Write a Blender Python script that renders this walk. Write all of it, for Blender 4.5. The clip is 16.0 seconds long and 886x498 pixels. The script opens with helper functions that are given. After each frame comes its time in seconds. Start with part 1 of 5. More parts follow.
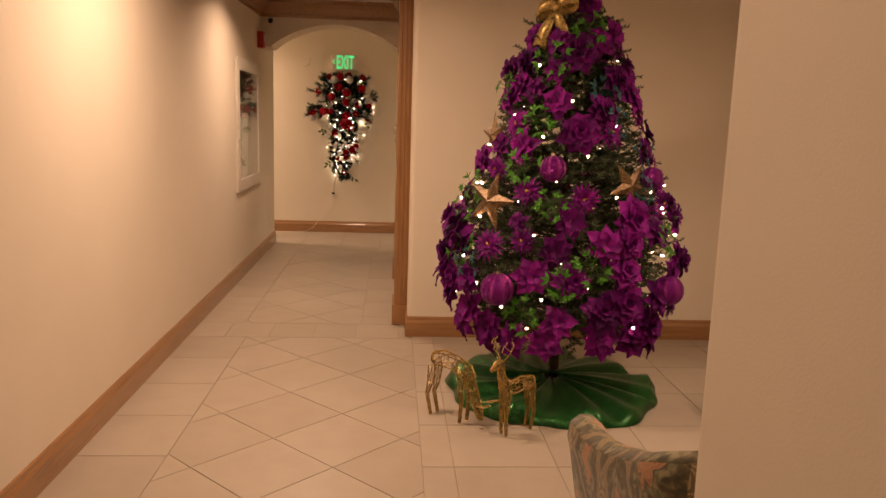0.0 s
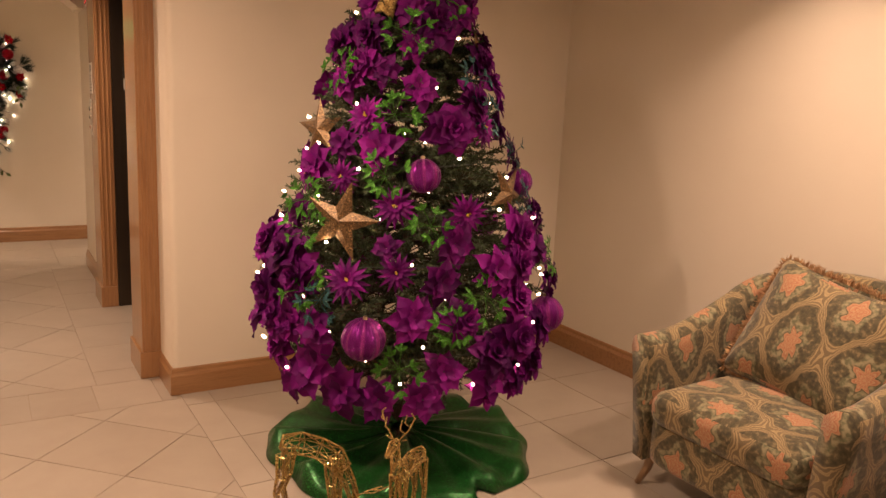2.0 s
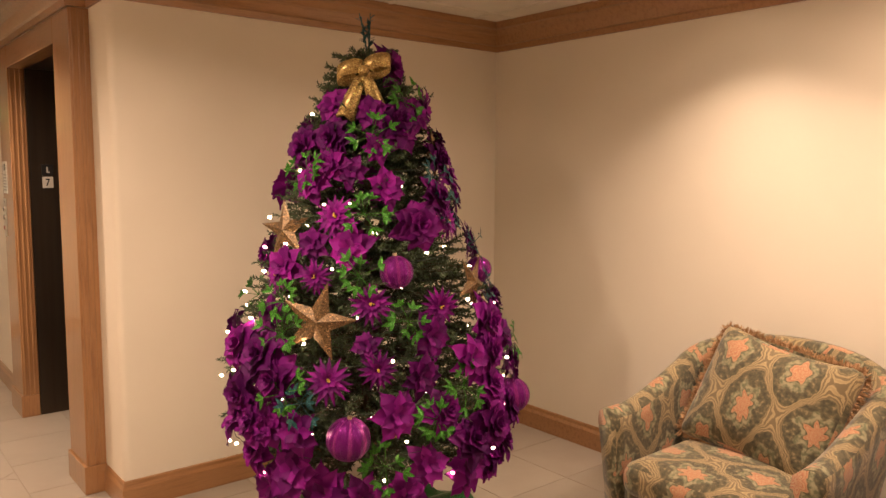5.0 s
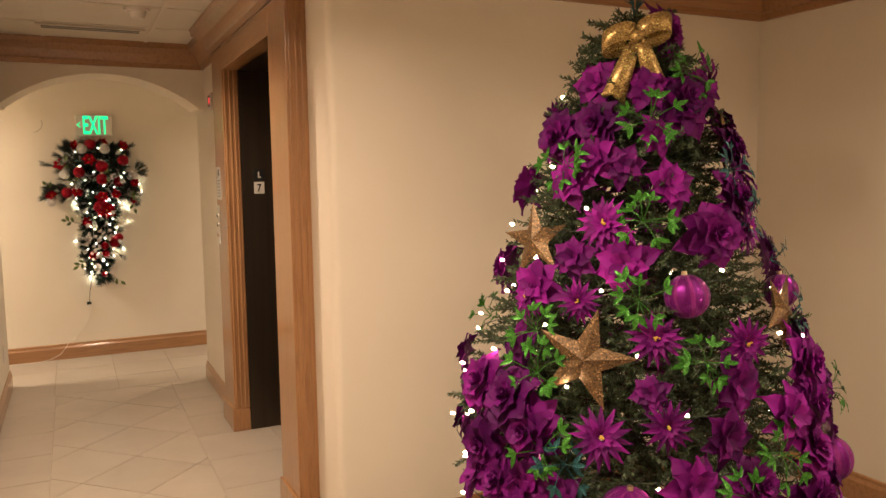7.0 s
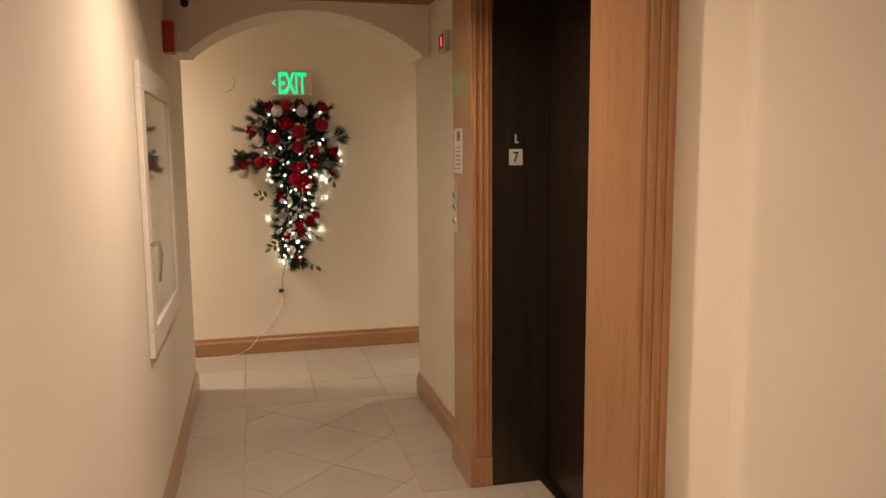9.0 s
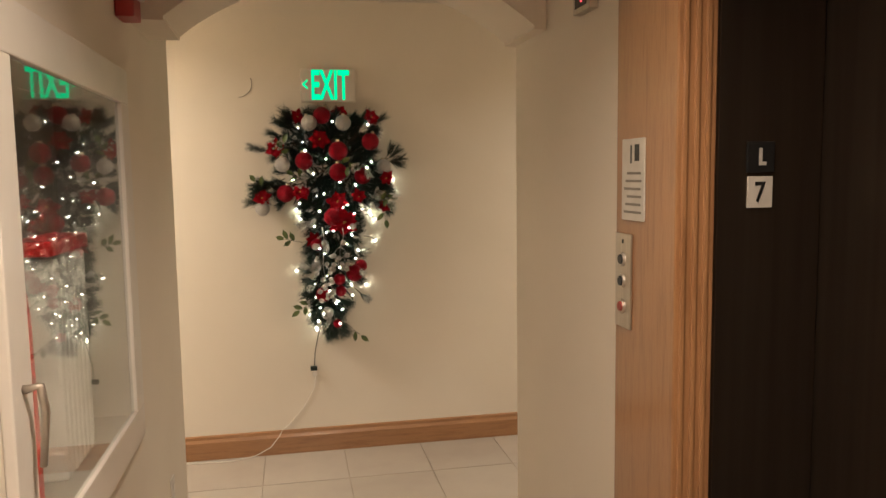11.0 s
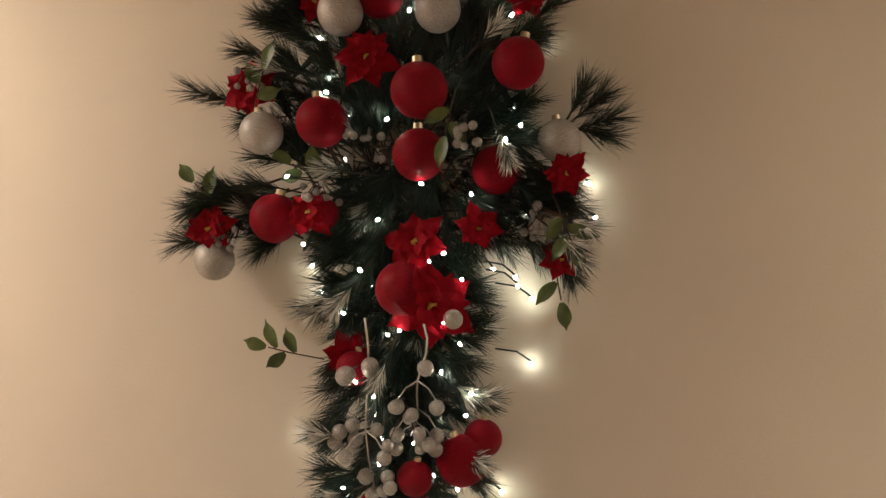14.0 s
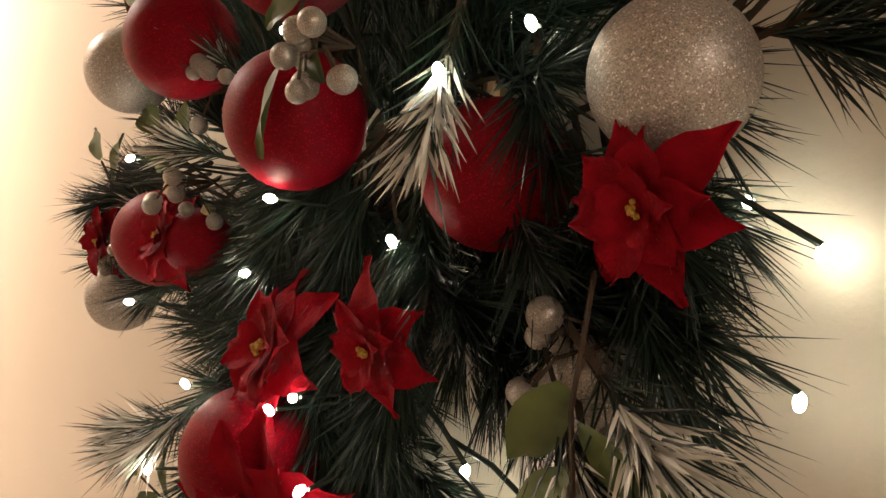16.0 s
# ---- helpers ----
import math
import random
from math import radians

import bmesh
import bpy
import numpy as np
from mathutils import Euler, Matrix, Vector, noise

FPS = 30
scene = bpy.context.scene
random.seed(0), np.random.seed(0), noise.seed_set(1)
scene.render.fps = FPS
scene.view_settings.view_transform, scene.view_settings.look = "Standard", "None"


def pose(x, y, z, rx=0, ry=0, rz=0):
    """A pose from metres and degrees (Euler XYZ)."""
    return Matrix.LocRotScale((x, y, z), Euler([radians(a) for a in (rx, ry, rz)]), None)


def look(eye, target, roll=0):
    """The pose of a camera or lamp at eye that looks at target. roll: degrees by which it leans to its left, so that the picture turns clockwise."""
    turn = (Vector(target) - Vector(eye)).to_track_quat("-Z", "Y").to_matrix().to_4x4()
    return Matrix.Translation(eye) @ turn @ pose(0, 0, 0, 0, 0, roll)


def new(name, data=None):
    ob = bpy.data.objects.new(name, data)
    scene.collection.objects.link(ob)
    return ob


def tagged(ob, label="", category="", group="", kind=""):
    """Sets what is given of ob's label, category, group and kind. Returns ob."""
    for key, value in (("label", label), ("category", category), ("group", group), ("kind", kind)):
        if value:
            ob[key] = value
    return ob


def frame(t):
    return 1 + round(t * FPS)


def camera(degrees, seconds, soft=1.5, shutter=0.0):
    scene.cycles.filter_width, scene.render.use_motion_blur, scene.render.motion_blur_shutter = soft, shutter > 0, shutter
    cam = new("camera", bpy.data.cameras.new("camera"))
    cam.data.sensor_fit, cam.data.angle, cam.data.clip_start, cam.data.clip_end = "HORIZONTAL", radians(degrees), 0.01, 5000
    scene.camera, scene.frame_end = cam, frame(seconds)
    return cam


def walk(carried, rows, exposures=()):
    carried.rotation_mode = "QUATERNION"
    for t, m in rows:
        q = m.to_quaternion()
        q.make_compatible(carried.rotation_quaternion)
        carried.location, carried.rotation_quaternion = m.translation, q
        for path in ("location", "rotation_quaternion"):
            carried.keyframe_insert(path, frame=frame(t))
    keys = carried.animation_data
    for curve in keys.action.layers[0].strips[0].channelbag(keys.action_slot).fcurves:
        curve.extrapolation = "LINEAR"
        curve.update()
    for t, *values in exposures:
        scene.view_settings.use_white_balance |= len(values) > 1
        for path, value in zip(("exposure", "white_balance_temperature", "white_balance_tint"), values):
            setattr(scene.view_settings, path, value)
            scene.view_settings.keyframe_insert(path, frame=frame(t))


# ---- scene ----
cam = camera(60.5, 16.0)
PATH = [
    (0, (0.158, 0.184, 1.41), (0.293, 2.151, 1.069), 1.8),
    (0.5, (-0.022, 0.474, 1.415), (0.482, 2.376, 1.061), 2.0),
    (1, (-0.162, 0.788, 1.438), (0.49, 2.648, 1.098), 1.4),
    (1.5, (-0.351, 1.08, 1.444), (0.551, 2.833, 1.108), 2.2),
    (2, (-0.453, 1.325, 1.446), (0.569, 3.004, 1.073), 2.7),
    (2.5, (-0.521, 1.49, 1.476), (0.623, 3.083, 1.082), 2.6),
    (3, (-0.641, 1.552, 1.527), (0.652, 3.022, 1.118), 3.2),
    (3.2, (-0.665, 1.552, 1.54), (0.656, 2.994, 1.122), 3.5),
    (5.3, (-0.749, 1.432, 1.566), (0.474, 3.004, 1.388), -0.2),
    (5.5, (-0.757, 1.441, 1.567), (0.425, 3.045, 1.397), -0.2),
    (6, (-0.724, 1.566, 1.552), (0.329, 3.258, 1.378), -0.7),
    (6.5, (-0.632, 1.81, 1.554), (0.304, 3.568, 1.373), -1.1),
    (7, (-0.641, 2.105, 1.54), (0.23, 3.895, 1.347), -0.8),
    (7.5, (-0.718, 2.437, 1.513), (0.146, 4.231, 1.323), -1.5),
    (8, (-0.702, 2.806, 1.522), (0.006, 4.665, 1.308), -1.2),
    (8.5, (-0.728, 3.183, 1.505), (-0.218, 5.1, 1.249), -0.4),
    (10.8, (-0.672, 5.033, 1.544), (-0.242, 6.974, 1.326), -0.7),
    (11, (-0.643, 5.188, 1.531), (-0.257, 7.14, 1.334), -0.8),
    (11.5, (-0.6, 5.673, 1.528), (-0.275, 7.636, 1.327), -0.4),
    (12, (-0.47, 6.088, 1.42), (-0.224, 8.067, 1.262), -1.2),
    (12.5, (-0.338, 6.554, 1.397), (-0.238, 8.549, 1.29), -0.5),
    (13, (-0.256, 7.056, 1.358), (-0.251, 9.056, 1.318), -0.3),
    (13.5, (-0.157, 7.517, 1.349), (-0.316, 9.511, 1.358), -1.0),
    (14, (-0.204, 7.923, 1.359), (-0.43, 9.91, 1.392), 0.2),
    (14.5, (-0.199, 8.281, 1.371), (-0.415, 10.266, 1.469), 0.2),
    (15, (-0.065, 8.565, 1.42), (-0.585, 10.493, 1.47), 1.8),
    (15.5, (-0.022, 8.815, 1.497), (-0.936, 10.589, 1.373), 4.4),
    (16, (0.041, 8.984, 1.505), (-1.412, 10.354, 1.389), 7.4),
]
walk(cam, [(t, look(eye, target, roll)) for t, eye, target, roll in PATH],
     exposures=((0, 0.0, 7700, 28), (1.0, 0.2, 7400, 28), (3.0, 0.3, 6900, 24), (5.3, 0.6, 6500, 16), (7.0, 0.6, 6400, 12), (8.5, 0.25, 6300, 15), (10.8, 0.4, 5750, 8), (12.0, 0.45, 5550, 8), (13.0, 0.05, 5600, 12), (14.0, 0.2, 5700, 14), (14.5, 0.45, 5750, 14), (15.0, 0.55, 5800, 15), (16.0, 0.5, 6000, 18)))

# ---- light ----
world = bpy.data.worlds.new("world")
scene.world = world
world.use_nodes = True
world.node_tree.nodes["Background"].inputs[0].default_value = (0.010, 0.008, 0.006, 1)

CEIL = 2.46          # ceiling height
CROWN = 2.30         # underside of the crown moulding
LEFT = -1.13         # corridor's left wall
RIGHT = 0.24         # plaster beside the lift
NOOK_Y = 4.97        # far wall of the nook
NOOK_X = 2.58        # wall behind the armchair
END_Y = 9.37         # end wall with the swag
WARM = (1.0, 0.76, 0.54)


def lamp(name, x, y, power, size, color=WARM, spread=112):
    """A recessed downlight: an area lamp just under the ceiling."""
    data = bpy.data.lights.new(name, "AREA")
    data.shape, data.size, data.energy, data.color, data.spread = "DISK", size, power, color, radians(spread)
    ob = new(name, data)
    ob.location = (x, y, CEIL - 0.012)
    return ob


DOWNLIGHTS = [(-0.42, 3.55, 35, 160), (-0.47, 6.02, 21, 138), (2.0, 3.2, 8.5, 108), (-0.35, 1.0, 8, 172), (1.75, 2.05, 23, 166)]
for lx, ly, lp, sp in DOWNLIGHTS:
    lamp("downlight_glow", lx, ly, lp, 0.12, WARM, sp)
lamp("hall_glow", -2.45, 8.80, 44, 0.3, (1.0, 0.83, 0.62), 160)
# added fill lamp, hidden behind the right pier, to brighten the cross hall
lamp("hall_glow", 1.9, 8.8, 22, 0.3, (1.0, 0.83, 0.62), 150)


# ---- materials ----
def mat(name, rough=0.6, metal=0.0, base=(0.5, 0.5, 0.5)):
    m = bpy.data.materials.new(name)
    m.use_nodes = True
    b = m.node_tree.nodes["Principled BSDF"]
    b.inputs["Base Color"].default_value = (*base, 1)
    b.inputs["Roughness"].default_value = rough
    b.inputs["Metallic"].default_value = metal
    return m, m.node_tree, b


def node(nt, kind, **kw):
    n = nt.nodes.new(kind)
    for k, v in kw.items():
        n.inputs[k.replace("_", " ")].default_value = v
    return n


def ramp(nt, fac, *stops):
    r = nt.nodes.new("ShaderNodeValToRGB")
    e = r.color_ramp.elements
    while len(e) < len(stops):
        e.new(0.5)
    for el, (p, c) in zip(e, stops):
        el.position, el.color = p, (*c, 1)
    nt.links.new(fac, r.inputs[0])
    return r.outputs[0]


def coords(nt, scale=(1, 1, 1), kind="Object"):
    tc = nt.nodes.new("ShaderNodeTexCoord")
    mp = nt.nodes.new("ShaderNodeMapping")
    mp.inputs["Scale"].default_value = scale
    nt.links.new(tc.outputs[kind], mp.inputs[0])
    return mp.outputs[0]


def noise_tex(nt, vec, scale, detail=4.0, rough=0.5):
    n = node(nt, "ShaderNodeTexNoise", Scale=scale, Detail=detail, Roughness=rough)
    nt.links.new(vec, n.inputs["Vector"])
    return n.outputs["Fac"]


def bump(nt, b, height, strength, dist=0.01):
    n = node(nt, "ShaderNodeBump", Strength=strength, Distance=dist)
    nt.links.new(height, n.inputs["Height"])
    nt.links.new(n.outputs[0], b.inputs["Normal"])


def blotchy(name, c1, c2, scale, rough=0.6, metal=0.0, bump_scale=0, bump_strength=0.2, stretch=(1, 1, 1)):
    """Colour that drifts between two tones, with fine relief."""
    m, nt, b = mat(name, rough, metal)
    v = coords(nt, stretch)
    nt.links.new(ramp(nt, noise_tex(nt, v, scale), (0.3, c1), (0.7, c2)), b.inputs["Base Color"])
    if bump_scale:
        bump(nt, b, noise_tex(nt, v, bump_scale, 3), bump_strength, 0.004)
    return m


def plain(name, c, rough=0.5, metal=0.0):
    return mat(name, rough, metal, c)[0]


def glitter(name, c, scale=900, metal=0.6, dark=0.35, rough=0.35, spec=0.5):
    """Glitter: tiny flakes that tilt and shine one by one."""
    m, nt, b = mat(name, rough, metal, c)
    v = coords(nt)
    b.inputs["Specular IOR Level"].default_value = spec
    vo = node(nt, "ShaderNodeTexVoronoi", Scale=scale)
    nt.links.new(v, vo.inputs["Vector"])
    sep = nt.nodes.new("ShaderNodeSeparateColor")
    nt.links.new(vo.outputs["Color"], sep.inputs[0])
    nt.links.new(ramp(nt, sep.outputs[0], (0.0, tuple(a * dark for a in c)), (0.6, c), (0.9, c), (1.0, tuple(min(1, a * 2.6) for a in c))), b.inputs["Base Color"])
    bump(nt, b, sep.outputs[1], 0.7, 0.002)
    return m


def glow(name, c, strength):
    m = bpy.data.materials.new(name)
    m.use_nodes = True
    b = m.node_tree.nodes["Principled BSDF"]
    b.inputs["Base Color"].default_value = (*c, 1)
    b.inputs["Emission Color"].default_value = (*c, 1)
    b.inputs["Emission Strength"].default_value = strength
    return m


def wood_mat(name, grain=(1, 1, 1), c1=(0.21, 0.095, 0.036), c2=(0.33, 0.165, 0.068)):
    m, nt, b = mat(name, 0.36)
    v = coords(nt, grain)
    n1 = noise_tex(nt, v, 6, 6, 0.6)
    n2 = noise_tex(nt, v, 45, 3, 0.6)
    mx = nt.nodes.new("ShaderNodeMath")
    mx.operation = "MULTIPLY_ADD"
    mx.inputs[1].default_value = 0.45
    nt.links.new(n2, mx.inputs[0])
    nt.links.new(n1, mx.inputs[2])
    nt.links.new(ramp(nt, mx.outputs[0], (0.40, tuple(a * 0.6 + b_ * 0.4 for a, b_ in zip(c1, c2))), (0.66, c2), (0.95, tuple(a * 0.8 + b_ * 0.2 for a, b_ in zip(c1, c2)))), b.inputs["Base Color"])
    bump(nt, b, n2, 0.12, 0.002)
    b.inputs["Coat Weight"].default_value = 0.6
    b.inputs["Coat Roughness"].default_value = 0.13
    return m


PLASTER = blotchy("wall_plaster", (0.66, 0.59, 0.49), (0.70, 0.63, 0.525), 1.3, 0.75, 0, 220, 0.10)
CEILING = blotchy("ceiling_tile", (0.62, 0.57, 0.48), (0.68, 0.63, 0.54), 3, 0.9, 0, 300, 0.4)
OAK_Z = wood_mat("oak_upright", (9, 9, 0.7))
OAK_Y = wood_mat("oak_along_y", (9, 0.7, 9))
OAK_X = wood_mat("oak_along_x", (0.7, 9, 9))
BRONZE = blotchy("lift_bronze", (0.060, 0.045, 0.033), (0.075, 0.058, 0.043), 2.0, 0.36, 0.85, 90, 0.05, (14, 14, 0.5))
WHITE_PAINT = blotchy("white_enamel", (0.62, 0.57, 0.50), (0.68, 0.63, 0.56), 5, 0.4, 0, 60, 0.03)


def tile_mat():
    m, nt, b = mat("limestone_tile", 0.3)
    v = coords(nt)
    oi = nt.nodes.new("ShaderNodeObjectInfo")
    ad = nt.nodes.new("ShaderNodeVectorMath")
    ad.operation = "ADD"
    sc = nt.nodes.new("ShaderNodeVectorMath")
    sc.operation = "SCALE"
    sc.inputs[0].default_value = (31, 17, 9)
    nt.links.new(oi.outputs["Random"], sc.inputs["Scale"])
    nt.links.new(v, ad.inputs[0])
    nt.links.new(sc.outputs[0], ad.inputs[1])
    n1 = noise_tex(nt, ad.outputs[0], 4, 6, 0.6)
    col = ramp(nt, n1, (0.25, (0.335, 0.285, 0.23)), (0.6, (0.375, 0.325, 0.265)), (0.85, (0.35, 0.30, 0.24)))
    mix = nt.nodes.new("ShaderNodeMix")
    mix.data_type, mix.blend_type = "RGBA", "MULTIPLY"
    mix.inputs["Factor"].default_value = 1.0
    nt.links.new(col, mix.inputs["A"])
    nt.links.new(ramp(nt, oi.outputs["Random"], (0, (0.90, 0.89, 0.88)), (1, (1.0, 1.0, 1.0))), mix.inputs["B"])
    nt.links.new(mix.outputs["Result"], b.inputs["Base Color"])
    nt.links.new(ramp(nt, noise_tex(nt, ad.outputs[0], 3, 2), (0.3, (0.30, 0.30, 0.30)), (0.7, (0.37, 0.37, 0.37))), b.inputs["Roughness"])
    bump(nt, b, noise_tex(nt, ad.outputs[0], 12, 2), 0.03, 0.003)
    return m


TILE = tile_mat()
GROUT = blotchy("grout", (0.30, 0.25, 0.19), (0.38, 0.32, 0.25), 30, 0.9)


# ---- mesh helpers ----
def mesh_of(bm, name, material, smooth=False):
    me = bpy.data.meshes.new(name)
    bm.to_mesh(me)
    bm.free()
    if smooth:
        me.polygons.foreach_set("use_smooth", [True] * len(me.polygons))
    for m in (material if isinstance(material, (list, tuple)) else [material]):
        me.materials.append(m)
    return me


def part(name, bm, material, parent, label="", smooth=False):
    """One mesh object under a thing or under a part."""
    ob = new(name, mesh_of(bm, name, material, smooth))
    ob.parent = parent
    return tagged(ob, label)


def part_of(name, me, parent, m=None, label=""):
    ob = new(name, me)
    ob.parent = parent
    if m is not None:
        ob.matrix_basis = m
    return tagged(ob, label)


def solid(name, bm, material, label, category, group="", kind="", smooth=False):
    return tagged(new(name, mesh_of(bm, name, material, smooth)), label, category, group, kind)


def empty(name, x, y, z, label, category, group="", kind="", turn=0):
    ob = new(name)
    ob.empty_display_size = 0.05
    ob.matrix_basis = pose(x, y, z, 0, 0, turn)
    return tagged(ob, label, category, group, kind)


def box(bm, x0, y0, z0, x1, y1, z1, bevel=0.0):
    g = bmesh.ops.create_cube(bm, size=1.0, matrix=Matrix.LocRotScale(((x0 + x1) / 2, (y0 + y1) / 2, (z0 + z1) / 2), None, (abs(x1 - x0), abs(y1 - y0), abs(z1 - z0))))
    if bevel:
        es = {e for v in g["verts"] for e in v.link_edges}
        bmesh.ops.bevel(bm, geom=list(es), offset=bevel, segments=2, affect="EDGES", profile=0.6)
    return bm


def boxed(*a, bevel=0.0):
    return box(bmesh.new(), *a, bevel=bevel)


def cyl(bm, p, r0, r1, h, seg=20, m=None):
    bmesh.ops.create_cone(bm, cap_ends=True, segments=seg, radius1=r0, radius2=r1, depth=h, matrix=(m or Matrix()) @ Matrix.Translation((p[0], p[1], p[2] + h / 2)))
    return bm


def ball_bm(r, seg=24, rings=16, stretch=1.0):
    bm = bmesh.new()
    bmesh.ops.create_uvsphere(bm, u_segments=seg, v_segments=rings, radius=r, matrix=Matrix.Diagonal((1, 1, stretch, 1)))
    return bm


def prism(bm, outline, axis, a, b):
    """Extrudes an outline of (u, v) along an axis from a to b. axis x: (y, z); y: (x, z); z: (x, y)."""
    def at(u, v, w):
        return {"x": (w, u, v), "y": (u, w, v), "z": (u, v, w)}[axis]
    lo = [bm.verts.new(at(u, v, a)) for u, v in outline]
    hi = [bm.verts.new(at(u, v, b)) for u, v in outline]
    n = len(outline)
    for i in range(n):
        bm.faces.new((lo[i], lo[(i + 1) % n], hi[(i + 1) % n], hi[i]))
    bm.faces.new(lo[::-1])
    bm.faces.new(hi)
    bmesh.ops.recalc_face_normals(bm, faces=bm.faces)
    return bm


def sweep(bm, path, profile, up=Vector((0, 0, 1)), closed=True):
    """Runs a profile of (out, z) along a flat path of (x, y), mitred; out is to the right of the way."""
    rings = []
    n = len(path)
    for i, p in enumerate(path):
        p = Vector((*p, 0))
        d0 = (p - Vector((*path[i - 1], 0))).normalized() if i else None
        d1 = (Vector((*path[i + 1], 0)) - p).normalized() if i < n - 1 else None
        d0, d1 = d0 or d1, d1 or d0
        n0, n1 = d0.cross(up), d1.cross(up)
        side = (n0 + n1).normalized()
        side /= max(0.3, side.dot(n0))
        rings.append([bm.verts.new(p + side * o + up * z) for o, z in profile])
    k = len(profile)
    for a, b in zip(rings, rings[1:]):
        for j in range(k):
            bm.faces.new((a[j], a[(j + 1) % k], b[(j + 1) % k], b[j]))
    bm.faces.new(rings[0])
    bm.faces.new(rings[-1][::-1])
    bmesh.ops.recalc_face_normals(bm, faces=bm.faces)
    return bm


def tube(bm, pts, r, seg=6, taper=1.0):
    """A round bar through points."""
    pts = [Vector(p) for p in pts]
    rings = []
    for i, p in enumerate(pts):
        d = (pts[min(i + 1, len(pts) - 1)] - pts[max(i - 1, 0)]).normalized()
        a = d.orthogonal().normalized() if not rings else (prev - d * prev.dot(d)).normalized()
        prev = a
        b = d.cross(a)
        rr = r * (1 + (taper - 1) * i / max(1, len(pts) - 1))
        rings.append([bm.verts.new(p + (a * math.cos(2 * math.pi * k / seg) + b * math.sin(2 * math.pi * k / seg)) * rr) for k in range(seg)])
    for u, v in zip(rings, rings[1:]):
        for k in range(seg):
            bm.faces.new((u[k], u[(k + 1) % seg], v[(k + 1) % seg], v[k]))
    bm.faces.new(rings[0][::-1])
    bm.faces.new(rings[-1])
    return bm


# ---- structure ----
def structure(name, bm, material, label, category, smooth=False):
    return solid(name, bm, material, label, category, kind="structure", smooth=smooth)


floor = structure("floor", boxed(-4.0, -2.2, -0.12, 4.2, END_Y + 0.2, -0.004), GROUT, "polished cream limestone tile floor with thin grout joints", "floor")
ceiling_bm = boxed(-4.0, -2.2, CEIL, 4.2, END_Y + 0.2, CEIL + 0.1)
for gx in np.arange(-3.8, 4.1, 0.61):
    box(ceiling_bm, gx - 0.012, -2.2, CEIL - 0.006, gx + 0.012, END_Y, CEIL + 0.001)
for gy in np.arange(-2.0, END_Y, 0.61):
    box(ceiling_bm, -4.0, gy - 0.012, CEIL - 0.0045, 4.2, gy + 0.012, CEIL + 0.001)
structure("ceiling", ceiling_bm, CEILING, "off-white suspended ceiling of square tiles in a grid", "ceiling")


def rounded_corner_wall(x0, y0, x1, y1, h, corner, r=0.03):
    """A block of wall; the named upright corner is rounded."""
    bm = bmesh.new()
    pts = []
    for cx, cy, tag in ((x0, y0, "sw"), (x1, y0, "se"), (x1, y1, "ne"), (x0, y1, "nw")):
        if tag in corner:
            sx, sy = (1 if cx == x0 else -1), (1 if cy == y0 else -1)
            c = (cx + sx * r, cy + sy * r)
            arc = [(c[0] - sx * r * math.cos(a), c[1] - sy * r * math.sin(a)) for a in np.linspace(0, math.pi / 2, 7)]
            if tag in ("se", "nw"):
                arc = arc[::-1]
            if tag in ("sw", "ne"):
                pts += arc
            else:
                pts += arc
        else:
            pts.append((cx, cy))
    return prism(bm, pts, "z", 0.0, h)


H = CEIL - 0.001
wall_left_bm = boxed(LEFT - 0.2, -2.2, 0, LEFT, 6.62, H)
for a in ((LEFT - 0.2, 7.52, 0, LEFT, 8.54, H), (LEFT - 0.2, 6.62, 0, LEFT, 7.52, 0.83), (LEFT - 0.2, 6.62, 1.76, LEFT, 7.52, H), (LEFT - 0.2, 6.62, 0.83, LEFT - 0.172, 7.52, 1.76)):
    box(wall_left_bm, *a)
structure("wall_left", wall_left_bm, PLASTER, "cream painted plaster corridor wall", "wall")
structure("wall_back", boxed(LEFT, -2.2, 0, 0.6, -2.0, H), PLASTER, "cream painted plaster wall", "wall")
structure("wall_right", rounded_corner_wall(0.6, -2.0, 2.78, 1.2, H, ("nw",)), PLASTER, "cream painted plaster wall with a rounded corner", "wall")
structure("wall_nook_side", boxed(NOOK_X, 1.2, 0, NOOK_X + 0.2, NOOK_Y, H), PLASTER, "cream painted plaster wall behind the armchair", "wall")
structure("wall_nook_far", rounded_corner_wall(0.27, NOOK_Y, NOOK_X + 0.2, 5.30, H, ("sw",)), PLASTER, "cream painted plaster wall behind the tree", "wall")
structure("wall_lift_near", boxed(0.275, 5.30, 0, 0.75, 5.54, H), PLASTER, "cream plaster wall beside the lift", "wall")
structure("wall_lift_far", boxed(RIGHT, 6.74, 0, 0.75, 8.12, H), PLASTER, "cream painted plaster pier between lift and cross hall", "wall")
structure("wall_lift_over", boxed(0.275, 5.54, 2.20, 0.75, 6.74, H), PLASTER, "cream plaster over the lift door", "wall")
structure("wall_end", boxed(-4.0, END_Y, 0, 4.2, END_Y + 0.2, H), PLASTER, "cream painted end wall behind the lit swag", "wall")
structure("wall_hall_left", boxed(-4.0, 8.34, 0, -3.8, END_Y, H), PLASTER, "cream plaster wall closing the cross hall", "wall")
structure("wall_hall_right", boxed(3.0, 8.12, 0, 3.2, END_Y, H), PLASTER, "cream plaster wall closing the cross hall", "wall")
structure("wall_hall_near_left", boxed(-3.8, 8.34, 0, LEFT - 0.2, 8.54, H), PLASTER, "cream plaster wall of the cross hall", "wall")
